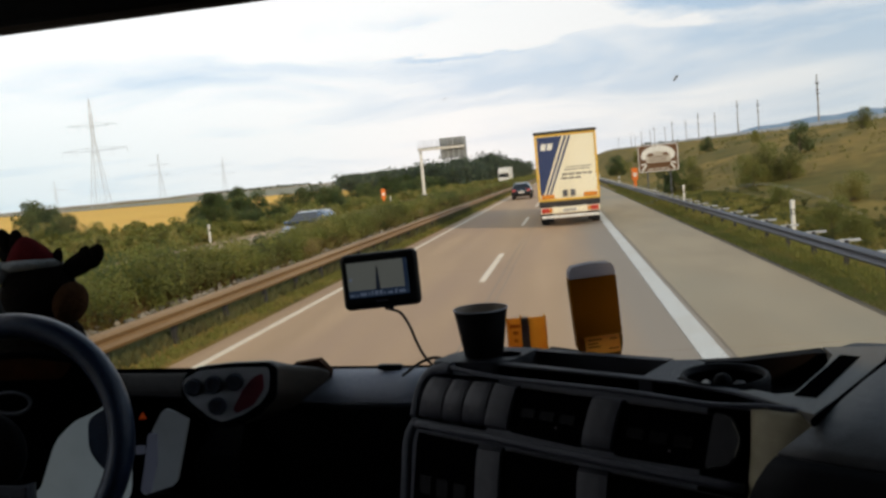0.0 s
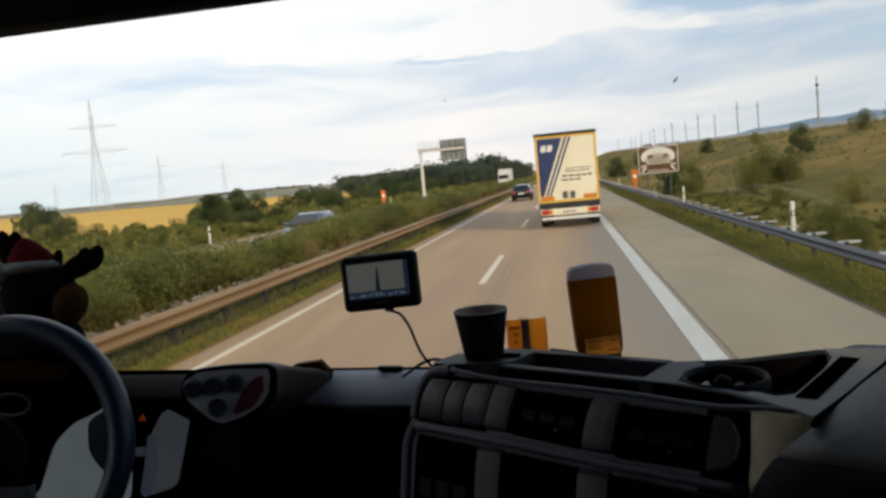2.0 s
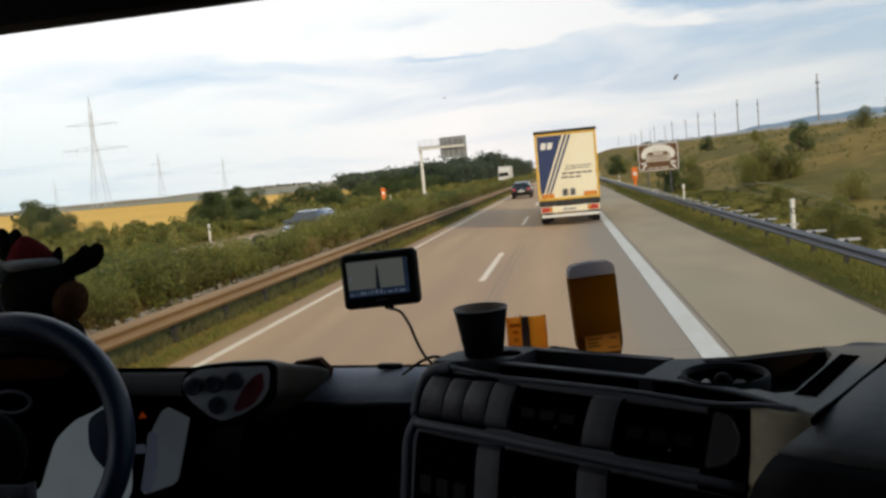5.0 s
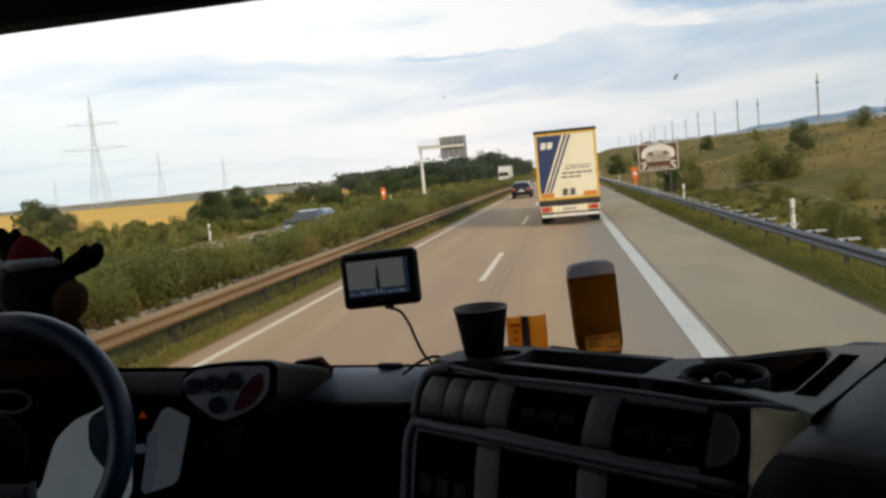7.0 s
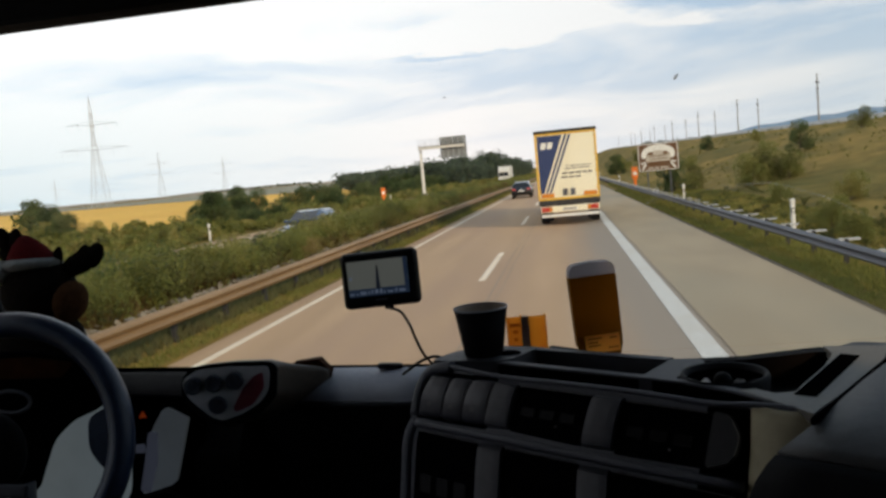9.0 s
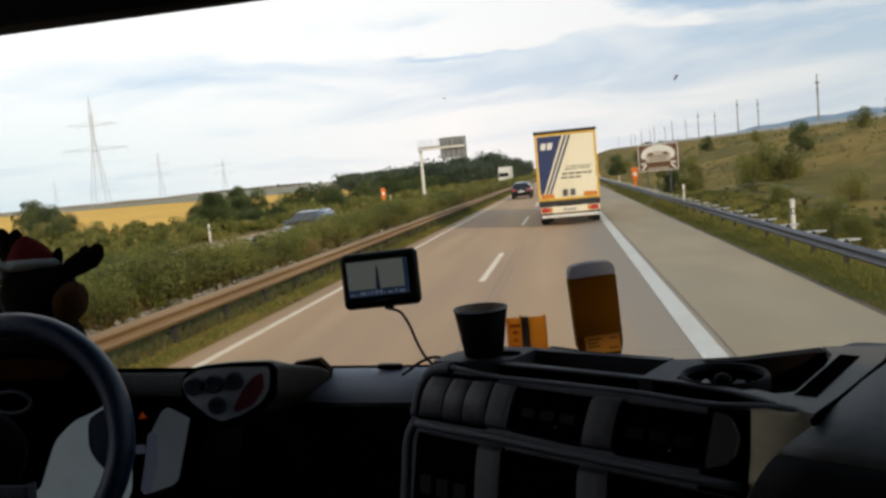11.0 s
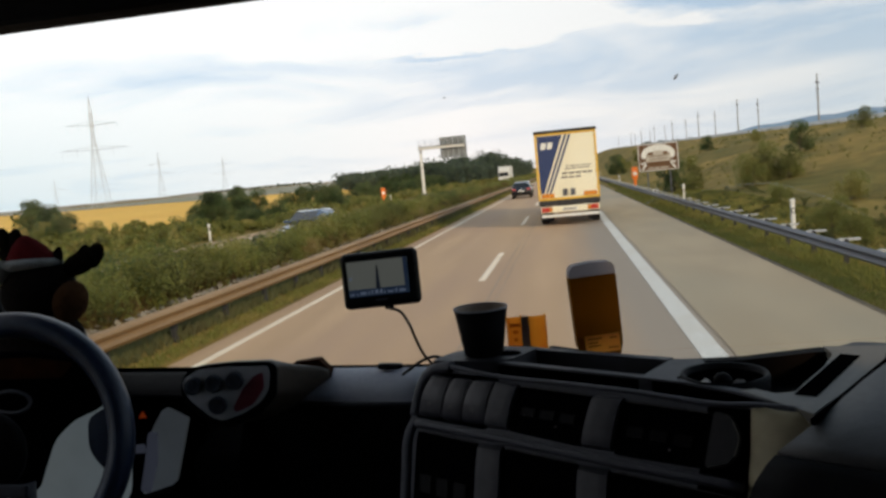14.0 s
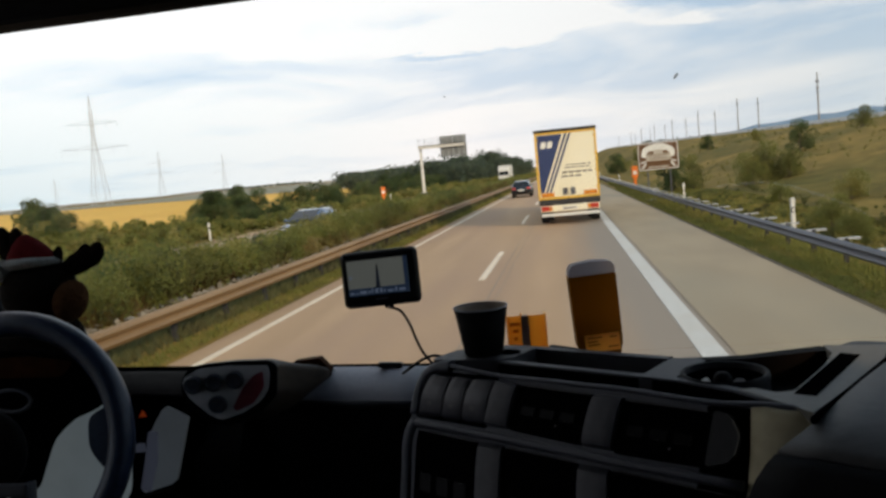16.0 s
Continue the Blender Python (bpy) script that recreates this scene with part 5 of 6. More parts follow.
for quad in (((-0.0020, 0.0085), (0.0415, 0.0080), (0.0325, 0.0775), (-0.0165, 0.0800)), ((0.0470, 0.0075), (0.0840, 0.0070), (0.0755, 0.0768), (0.0358, 0.0785)),
             ((0.0892, 0.0068), (0.1310, 0.0040), (0.1255, 0.0745), (0.0782, 0.0762))):
    sw = pillow("rocker_switch", quad, ROCKER, SWITCH)
    cu, cv = sum(p[0] for p in quad) / 4 - 0.004, sum(p[1] for p in quad) / 4 + 0.014
    plate("symbol", [(cu - 0.004, cv - 0.004), (cu + 0.004, cv - 0.004), (cu + 0.003, cv + 0.004), (cu - 0.005, cv + 0.004)], 0.004, 0.0082, SYMBOL, "small grey symbol", 0.001, sw)
BAND = (-0.002, 0.0065, 0.0085, 0.0098, 0.0106, 0.0110, 0.0110, 0.0106, 0.0098, 0.0085, 0.0065, -0.002)
for quad in (((0.1374, 0.0030), (0.1785, 0.0050), (0.1722, 0.0755), (0.1298, 0.0765)), ((0.3130, 0.0045), (0.3580, 0.0025), (0.3512, 0.0772), (0.3062, 0.0785)),
             ((0.1240, 0.1010), (0.1690, 0.0995), (0.1990, 0.2500), (0.1560, 0.2500)), ((0.3055, 0.1020), (0.3520, 0.1010), (0.3820, 0.2500), (0.3360, 0.2500))):
    pillow("divider", quad, BAND, DASH_GREY, "grey divider strip")
SUNK = (-0.003, 0.001, 0.002, 0.002, 0.002, 0.001, -0.003)
for quad in (((0.1830, 0.0055), (0.3110, 0.0050), (0.3045, 0.0790), (0.1750, 0.0765)), ((0.3590, 0.0060), (0.4845, 0.0055), (0.4835, 0.0765), (0.3545, 0.0805)),
             ((-0.0130, 0.1020), (0.1215, 0.1020), (0.1530, 0.2500), (0.0200, 0.2500)), ((0.1715, 0.1010), (0.3035, 0.1010), (0.3335, 0.2500), (0.2020, 0.2500)),
             ((0.3545, 0.1010), (0.5300, 0.1010), (0.5400, 0.2500), (0.3850, 0.2500))):
    slot = pillow("slot_unit", quad, SUNK, SLOT, "black slot unit")
    (a, b), (c, d) = quad[0], quad[1]
    e, f = quad[3][0] - a, quad[3][1] - b
    # paler strip paints the light along the slot's upper lip
    plate("slot_lip", [(a + 0.006, b + 0.001), (c - 0.006, d + 0.001), (c - 0.006, d + 0.0020), (a + 0.006, b + 0.0020)], -0.002, 0.0020, SYMBOL, "thin lip coloured pale as if lit", 0.0005, slot)
    for k in range(3):
        g, h = a + (c - a) * (0.12 + 0.27 * k) + e * 0.45, b + f * 0.45
        key = [(g, h), (g + 0.024, h), (g + 0.024 + e * 0.18, h + f * 0.18), (g + e * 0.18, h + f * 0.18)]
        plate("key", key, 0.0, 0.0032, SLOT_KEY, "", 0.002, slot)
    g, h = a + (c - a) * 0.62 + e * 0.72, b + f * 0.72
    plate("key_mark", [(g, h), (g + 0.003, h), (g + 0.003, h + 0.003), (g, h + 0.003)], 0.0, 0.0030, SYMBOL, "tiny grey mark", 0.0005, slot)
face_bead("console_ridge", [(-0.014, 0.0925, 0.002), (0.06, 0.0915, 0.005), (0.20, 0.0905, 0.006), (0.386, 0.0905, 0.006), (0.535, 0.0885, 0.004)], 0.0062, FRAME_GREY, "grey ridge between the rows")
face_bead("console_rim", [(0.030, -0.0085, 0.0), (0.135, -0.0025, 0.0015), (0.25, -0.0045, 0.002), (0.37, -0.0065, 0.002), (0.48, -0.0045, 0.002), (0.541, -0.0105, 0.001), (0.582, -0.0115, 0.0), (0.606, -0.0075, 0.0)],
          0.0036, FRAME_GREY, "thin lit upper rim")
plate("end_vent", [(0.4890, 0.0040), (0.5050, 0.0060), (0.5160, 0.0130), (0.5245, 0.0300), (0.5235, 0.0500), (0.5140, 0.0660), (0.4855, 0.0750)], -0.02, 0.007, VENT_DARK, "dark rounded end vent", 0.006)
face_bead("vent_trim", [(0.515, 0.0140, 0.007), (0.5245, 0.032, 0.007), (0.522, 0.056, 0.007)], 0.0014, VENT_FRAME, "thin bright trim")
roll_sheet([(0.012, -0.006, 0.532, 0.610), (0.006, -0.012, 0.533, 0.612), (-0.002, -0.02, 0.536, 0.616), (-0.018, -0.058, 0.540, 0.618), (-0.044, -0.12, 0.542, 0.61), (-0.21, -0.465, 0.536, 0.60)], 0.6, DASH_BEIGE,
           "side_cheek", "beige-grey side cheek", 8, 0.012)

# storage tray on top of the console
top_plate("tray_floor", [(0.0, -0.004), (0.60, -0.004), (0.612, 0.25), (0.51, 0.298), (0.43, 0.215), (0.345, 0.16), (0.07, 0.14), (0.0, 0.07)], -0.10, -0.045, DASH_DARK)
# near wall and ledge are coloured black for shade below the rim
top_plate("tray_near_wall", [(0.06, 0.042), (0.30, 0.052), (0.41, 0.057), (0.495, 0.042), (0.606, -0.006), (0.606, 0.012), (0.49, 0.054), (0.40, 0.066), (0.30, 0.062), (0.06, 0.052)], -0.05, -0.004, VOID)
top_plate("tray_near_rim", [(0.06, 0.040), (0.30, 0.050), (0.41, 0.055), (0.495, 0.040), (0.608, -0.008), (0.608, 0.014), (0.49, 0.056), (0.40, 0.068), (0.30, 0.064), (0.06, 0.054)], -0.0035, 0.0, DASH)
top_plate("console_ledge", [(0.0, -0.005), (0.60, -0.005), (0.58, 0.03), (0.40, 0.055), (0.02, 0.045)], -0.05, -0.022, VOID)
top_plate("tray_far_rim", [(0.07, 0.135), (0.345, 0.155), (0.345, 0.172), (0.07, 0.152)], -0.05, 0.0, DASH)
# far wall carries the compartment's shade in its colour
top_plate("tray_far_wall", [(0.345, 0.155), (0.44, 0.21), (0.515, 0.29), (0.56, 0.31), (0.51, 0.325), (0.43, 0.232), (0.345, 0.175)], -0.05, -0.004, BROWN_SHADE, "brown far wall darkened for shade")
top_plate("tray_left_block", [(-0.01, 0.0), (0.10, 0.04), (0.115, 0.06), (0.11, 0.15), (0.02, 0.13), (-0.015, 0.07)], -0.05, 0.002, DASH, "", 0.015)
# flat black disc paints the dark inside the cup hole
top_plate("cup_hole", [(0.086 + 0.022 * math.cos(a), 0.094 + 0.017 * math.sin(a)) for a in [2 * math.pi * i / 24 for i in range(24)]], 0.0, 0.0034, VOID, "black disc for the shaded cup hole")
top_plate("tray_divider", [(0.352, 0.052), (0.40, 0.06), (0.398, 0.17), (0.38, 0.185), (0.345, 0.165)], -0.05, -0.001, DASH)
top_plate("vent_plate", [(0.500, 0.044), (0.608, -0.010), (0.6135, 0.10), (0.6155, 0.265), (0.600, 0.345), (0.520, 0.312), (0.546, 0.268), (0.556, 0.20), (0.562, 0.066), (0.545, 0.050), (0.515, 0.058)], -0.012, 0.001, VENT_FRAME,
          "grey plate round the slotted vent")
# flat black strip paints the shaded depth of the vent
top_plate("slot_vent", [(0.5565, 0.270), (0.5826, 0.268), (0.5915, 0.054), (0.5660, 0.053)], -0.002, 0.0022, VOID, "flat black strip for the shaded vent slot")
top_plate("panel_groove", [(0.6110, -0.03), (0.6160, -0.03), (0.6180, 0.10), (0.6195, 0.265), (0.606, 0.352), (0.601, 0.352), (0.6150, 0.265), (0.6130, 0.10)], -0.006, 0.0015, VOID, "black groove between the panels")
ring_m = TOP @ pose(0.452, 0.112, 0)
lathe("cup_ring", ring_m, [(0.058, -0.05), (0.060, -0.002), (0.0575, 0.003), (0.054, 0.002), (0.052, -0.006)], DASH_MID)
# well coloured black for the shade inside the ring
lathe("ring_well", ring_m, [(0.052, -0.006), (0.050, -0.04), (0.001, -0.041)], VOID)
bm = bmesh.new()
bmesh.ops.create_uvsphere(bm, u_segments=20, v_segments=12, radius=0.013, matrix=ring_m @ Matrix.Translation((0.007, -0.022, -0.004)))
part("holder_latch", bm, DASH_DARK, D, "round black latch", True)
roll_sheet([(0.42, -0.012, 0.62), (0.355, -0.004, 0.612), (0.26, -0.002, 0.624), (0.14, -0.002, 0.620), (0.06, -0.003, 0.619), (0.03, -0.005, 0.618), (0.0, -0.008, 0.616),
            (-0.03, -0.014, 0.609), (-0.055, -0.024, 0.597), (-0.068, -0.032, 0.588)], 1.25, PASSENGER, "passenger_panel", "", 14)
# lower run of the passenger panel, darkened where no light reaches its front
roll_sheet([(-0.070, -0.034, 0.587), (-0.080, -0.043, 0.580), (-0.092, -0.058, 0.572), (-0.100, -0.085, 0.562), (-0.100, -0.12, 0.555), (-0.09, -0.26, 0.585), (-0.09, -0.465, 0.58)],
           1.25, DASH_MID, "glove_compartment", "lower passenger panel coloured black for shade", 14)
top_plate("passenger_core", [(0.64, 0.02), (0.64, 0.34), (0.9, 0.6), (1.25, 0.5), (1.25, 0.02)], -0.9, -0.03, DASH_DARK)
part("far_shelf", prism(bmesh.new(), [(-0.25, 1.85), (-0.25, 1.40), (0.36, 1.24), (0.95, 1.2), (1.05, 1.85)], 1.80, 1.88, axis="z"), DASH_DARK, D)
top_plate("rear_ledge", [(-0.02, 0.12), (0.34, 0.15), (0.34, 0.30), (0.0, 0.34)], -0.1, -0.046, DASH_DARK)
top_plate("far_lip", [(0.515, 0.325), (0.62, 0.345), (0.66, 0.42), (0.54, 0.40)], -0.034, -0.010, DASH, "", 0.01)

# ---- paper cup ----
C = thing("paper_cup", TOP @ pose(0.050, 0.072, 0.0), "black paper coffee cup with a pale rolled rim", "cup")
bm = bmesh.new()
prof = [(0.0, 0.002), (0.030, 0.002), (0.033, 0.004), (0.0455, 0.083), (0.0445, 0.083), (0.032, 0.008), (0.0, 0.008)]
rings = [[bm.verts.new((r_ * math.cos(a), r_ * math.sin(a), h_)) for a in [2 * math.pi * i / 40 for i in range(40)]] for r_, h_ in prof[1:-1]]
for a, b in zip(rings, rings[1:]):
    for k in range(40):
        bm.faces.new((a[k], a[(k + 1) % 40], b[(k + 1) % 40], b[k]))
bm.faces.new(rings[0][::-1])
bm.faces.new(rings[-1])
part("body", bm, material("black_card", (0.004, 0.004, 0.0046), (0.006, 0.006, 0.007), 0.7, scale=40, alpha_gloss=0.05), C, smooth=True)
bm = bmesh.new()
rings = [[bm.verts.new((r_ * math.cos(a), r_ * math.sin(a), h_)) for a in [2 * math.pi * i / 40 for i in range(40)]] for r_, h_ in ((0.0442, 0.0828), (0.0360, 0.030), (0.0322, 0.0085))]
for a, b in zip(rings, rings[1:]):
    for k in range(40):
        bm.faces.new((a[k], a[(k + 1) % 40], b[(k + 1) % 40], b[k]))
part("lining", bm, material("cup_lining", (0.34, 0.28, 0.22), (0.26, 0.21, 0.17), 0.7, scale=60), C, "brown-grey inner wall", True)
part("rim", tube(bmesh.new(), [(0.0455 * math.cos(a), 0.0455 * math.sin(a), 0.083) for a in [2 * math.pi * i / 40 for i in range(40)]], 0.0016, 8, True), material("rim_card", (0.26, 0.26, 0.28), rough=0.7), C, "pale rolled rim", True)

# ---- things in the cab ----
AMBER = material("amber_plastic", (0.37, 0.196, 0.028), (0.30, 0.158, 0.021), 0.4, scale=9, thin=0.9)
AMBER_PACK = material("amber_pack", (0.93, 0.60, 0.19), (0.90, 0.52, 0.14), 0.45, scale=24, thin=0.95)
PACK_PRINT = material("pack_print", (0.70, 0.27, 0.06), (0.60, 0.22, 0.05), 0.6, scale=40, thin=0.6)
LABEL = material("orange_label", (0.94, 0.62, 0.22), (0.88, 0.55, 0.18), 0.6, scale=60, thin=0.88)
SMOKE_CAP = material("pale_cap", (0.47, 0.45, 0.48), (0.53, 0.51, 0.54), 0.5, scale=8, thin=0.6)
PLUSH = material("brown_plush", (0.004, 0.003, 0.002), (0.007, 0.0045, 0.003), 1.0, alpha_gloss=0.05, scale=70, bump=0.8, bump_scale=220)
PLUSH_LIGHT = material("tan_plush", (0.050, 0.022, 0.008), (0.07, 0.032, 0.013), 1.0, alpha_gloss=0.05, scale=70, bump=0.8, bump_scale=220)
FELT_RED = material("red_felt", (0.085, 0.005, 0.006), (0.06, 0.004, 0.005), 0.95, alpha_gloss=0.05, scale=50, bump=0.5, bump_scale=300)
FELT_WHITE = material("white_fleece", (0.24, 0.25, 0.24), (0.30, 0.30, 0.29), 1.0, scale=60, bump=0.9, bump_scale=240)
# dark leather; the cold blue sheen of the rim is in its colour
LEATHER = material("blue_sheen_leather", (0.012, 0.022, 0.050), (0.018, 0.031, 0.064), 0.36, scale=90, bump=0.2, bump_scale=500, coat=0.15)
# gauge faces emit a little, in place of skylight they would reflect
CLUSTER = material("glowing_cluster_face", (0.40, 0.46, 0.50), (0.34, 0.39, 0.43), 0.35, scale=14)
glow_face = CLUSTER.node_tree.nodes["Principled BSDF"]
glow_face.inputs["Emission Color"].default_value, glow_face.inputs["Emission Strength"].default_value = (0.42, 0.50, 0.53, 1), 0.15
CLUSTER_DIM = material("glowing_cluster_side", (0.34, 0.38, 0.42), (0.28, 0.32, 0.36), 0.4, scale=14)
glow_side = CLUSTER_DIM.node_tree.nodes["Principled BSDF"]
glow_side.inputs["Emission Color"].default_value, glow_side.inputs["Emission Strength"].default_value = (0.40, 0.46, 0.50, 1), 0.055
LCD = glow_material("cluster_display", (0.10, 0.112, 0.155), 0.2)
WARN = glow_material("warning_lamp", (0.5, 0.07, 0.012), 0.16)
KNOB = material("knob_plastic", (0.022, 0.028, 0.042), (0.03, 0.037, 0.052), 0.4, scale=60)
POD_PLATE = material("pod_plate", (0.42, 0.42, 0.435), (0.47, 0.47, 0.48), 0.5, scale=40)
POD_RED = material("pod_red", (0.20, 0.036, 0.050), (0.17, 0.030, 0.044), 0.35, scale=30)
SCREEN = glow_material("navigator_screen", (0.135, 0.142, 0.128), 0.42)
SCREEN_ROAD = glow_material("navigator_road", (0.02, 0.022, 0.03), 0.1)
SCREEN_BAR = glow_material("navigator_status", (0.018, 0.032, 0.062), 0.4)
SCREEN_TEXT = glow_material("navigator_text", (0.13, 0.16, 0.22), 0.4)
# red-brown of the wedge, and of the glow painted on the hood
RED_BROWN = material("red_brown_glow_and_wedge", (0.034, 0.0105, 0.0025), (0.022, 0.007, 0.002), 0.9, scale=30, alpha_gloss=0.03)


def facing(x, y, z, roll=5.3):
    """A frame whose x runs right, y up and z towards the seats."""
    return pose(x, y, z, 84.9, roll, 8.8)


def ellipsoid(bm, c, r, m, mat_index=0, turn=0.0, seg=18):
    mm = m @ pose(*c, 0, 0, turn) @ Matrix.Diagonal((*r, 1))
    vs = bmesh.ops.create_uvsphere(bm, u_segments=seg, v_segments=12, radius=1.0, matrix=mm)["verts"]
    for f in {f for v in vs for f in v.link_faces}:
        f.material_index = mat_index
        f.smooth = True


# switch pod
P = thing("switch_pod", facing(-0.631, 1.31, 2.051), "grey switch pod with round knobs and a red panel", "switch panel")
edge = [(-0.084, 0.022), (-0.0735, 0.0387), (-0.0564, 0.047), (0.002, 0.0538), (0.074, 0.0566), (0.0885, 0.046), (0.087, -0.0086), (0.0568, -0.041), (0.009, -0.063), (-0.0255, -0.060), (-0.070, -0.0326), (-0.085, -0.002)]
soft_edge = rounded(edge, 0.010, 4)
bm = bmesh.new()
loops = []
for s_, dx, dy, dz in ((0.97, 0, 0, 0.002), (1.0, 0, 0, -0.004), (1.0, 0.004, 0.0, -0.025), (0.93, 0.028, -0.005, -0.048), (0.80, 0.064, -0.006, -0.07), (0.62, 0.102, 0.0, -0.086), (0.48, 0.128, 0.001, -0.097), (0.36, 0.140, 0.002, -0.104)):
    loops.append([bm.verts.new((x * s_ + dx, y * s_ + dy, dz)) for x, y in soft_edge])
for a, b in zip(loops, loops[1:]):
    for k in range(len(a)):
        bm.faces.new((a[k], a[(k + 1) % len(a)], b[(k + 1) % len(a)], b[k]))
bm.faces.new(loops[0])
bm.faces.new(loops[-1][::-1])
part("housing", bm, POD_SHELL, P, "moulded shell tinted brown-grey for sun glow", True)
part("bezel", prism(bmesh.new(), [(x * 1.003, y * 1.006) for x, y in soft_edge], -0.010, 0.004, axis="z"), DASH_DARK, P, "black bezel")
face = rounded([(-0.0797, 0.0257), (-0.053, 0.0415), (0.0053, 0.047), (0.0722, 0.048), (0.0756, 0.036), (0.0739, 0.0051), (0.0602, -0.0171), (0.0293, -0.0377), (-0.0101, -0.0514), (-0.0324, -0.0429), (-0.0701, -0.012), (-0.0821, 0.0085)], 0.008, 4)
part("plate", prism(bmesh.new(), face, 0.0, 0.0065, axis="z"), POD_PLATE, P, "grey face plate")
for x, y in ((-0.0625, 0.0120), (-0.0255, 0.0171), (0.0129, 0.0223), (-0.0180, -0.0223)):
    bm = bmesh.new()
    turns = [2 * math.pi * i / 28 for i in range(28)]
    rings = [[bm.verts.new((x + r_ * math.cos(a), y + r_ * math.sin(a), h_)) for a in turns] for r_, h_ in ((0.0168, 0.006), (0.0168, 0.008), (0.0158, 0.0095), (0.0150, 0.0150), (0.0142, 0.0165), (0.0110, 0.0165), (0.0095, 0.0150))]
    for a, b in zip(rings, rings[1:]):
        for k in range(28):
            bm.faces.new((a[k], a[(k + 1) % 28], b[(k + 1) % 28], b[k]))
    bm.faces.new(rings[-1])
    kn = part("knob", bm, KNOB, P)
    part("pointer", boxed((x - 0.0010, y + 0.002, 0.0145), (x + 0.0010, y + 0.0105, 0.0172)), SYMBOL, kn)
part("red_panel", prism(bmesh.new(), rounded([(0.0640, 0.0385), (0.0660, 0.0086), (0.0470, -0.0205), (0.0163, -0.0350), (0.0100, -0.0285), (0.0276, 0.0069), (0.0465, 0.0300)], 0.006), 0.004, 0.0085, axis="z"), POD_RED, P, "dark red panel")

# instrument cluster and its hood
K = thing("instrument_cluster", facing(-0.895, 1.339, 1.939), "grey instrument cluster with a small lit display", "instruments")
S = 0.001087
def dial(name, corners, z0, z1, mat, label="", soft=0.012):
    return part(name, prism(bmesh.new(), rounded([(x * S, y * S) for x, y in corners], soft), z0, z1, axis="z"), mat, K, label)


dial("back_panel", ((-150, 40), (-60, 96), (140, 92), (160, 40), (160, -250), (-160, -250)), -0.035, -0.012, VOID)
dial("face", ((-188, -70), (-168, -10), (-125, 42), (-66, 76), (30, 84), (30, -90), (-60, -130), (-190, -130)), -0.012, 0.0, CLUSTER, "pale grey gauge face with added glow", 0.03)
dial("side_face", ((90, 78), (134, 62), (112, -58), (52, -78), (58, -2), (70, 40)), -0.012, 0.0, CLUSTER_DIM, "dim blue-grey gauge face with fainter added glow")
dial("display", ((63, 34), (80, 34), (80, -20), (68, -74), (50, -70), (58, -16)), 0.0, 0.003, LCD, "pale lavender display", 0.006)
dial("warning_lamp", ((44, 57), (57, 58), (50, 69)), -0.008, -0.004, WARN, "lit orange warning triangle", 0.001)
for yy, mat in ((14, DASH_DARK), (-6, LCD), (-26, DASH_DARK)):
    dial("gauge_key", ((38, yy), (54, yy + 1), (53, yy + 16), (38, yy + 15)), -0.012, -0.006, mat, "", 0.002)
dial("lower_cover", ((-20, -104), (40, -84), (100, -66), (150, -90), (150, -260), (-20, -260)), 0.0, 0.02, DASH_DARK, "black lower cover")
part("frame", tube(bmesh.new(), bend([(x * S, y * S, 0.004) for x, y in ((-193, -70), (-172, -7), (-128, 47), (-67, 82), (30, 90), (94, 84), (138, 64))], 5), 0.004, 8), VOID, K, "black frame", True)
H = thing("instrument_hood", facing(-0.999, 1.27, 2.085), "dark moulded hood over the instruments", "dashboard hood")
part("shell", prism(bmesh.new(), rounded([(-0.18, 0.062), (0.02, 0.068), (0.10, 0.050), (0.135, 0.018), (0.15, -0.01), (0.11, -0.045), (0.07, -0.06), (0.03, -0.10), (0.0, -0.20), (-0.18, -0.2)], 0.02), -0.035, 0.0, axis="z"), VOID, H)
# added flat plate, coloured as the reddish glow on the hood
part("trim", prism(bmesh.new(), rounded([(-0.15, 0.050), (0.0, 0.060), (0.082, 0.050), (0.06, 0.022), (-0.15, 0.016)], 0.01), 0.0, 0.003, axis="z"), RED_BROWN, H, "dark red-brown plate for the glow on the hood")
part("vent_bezel", tube(bmesh.new(), [(-0.032 + 0.036 * math.cos(a), -0.022 + 0.02 * math.sin(a), 0.004) for a in [2 * math.pi * i / 28 for i in range(28)]], 0.0035, 8, True), DASH_GREY, H, "grey oval bezel", True)

# steering wheel
W = thing("steering_wheel", facing(-0.936, 1.117, 2.032) @ pose(0, 0, 0, -8, 0, 0), "dark leather-rimmed truck steering wheel", "steering wheel")
R, TR = 0.190, 0.021
part("rim", tube(bmesh.new(), [(R * math.cos(a), R * 1.04 * math.sin(a), 0) for a in [2 * math.pi * i / 72 for i in range(72)]], TR, 14, True), LEATHER, W, smooth=True)
bm = bmesh.new()
ellipsoid(bm, (-0.055, -0.02, -0.03), (0.075, 0.075, 0.03), Matrix.Identity(4), seg=24)
part("hub", bm, DASH_DARK, W)
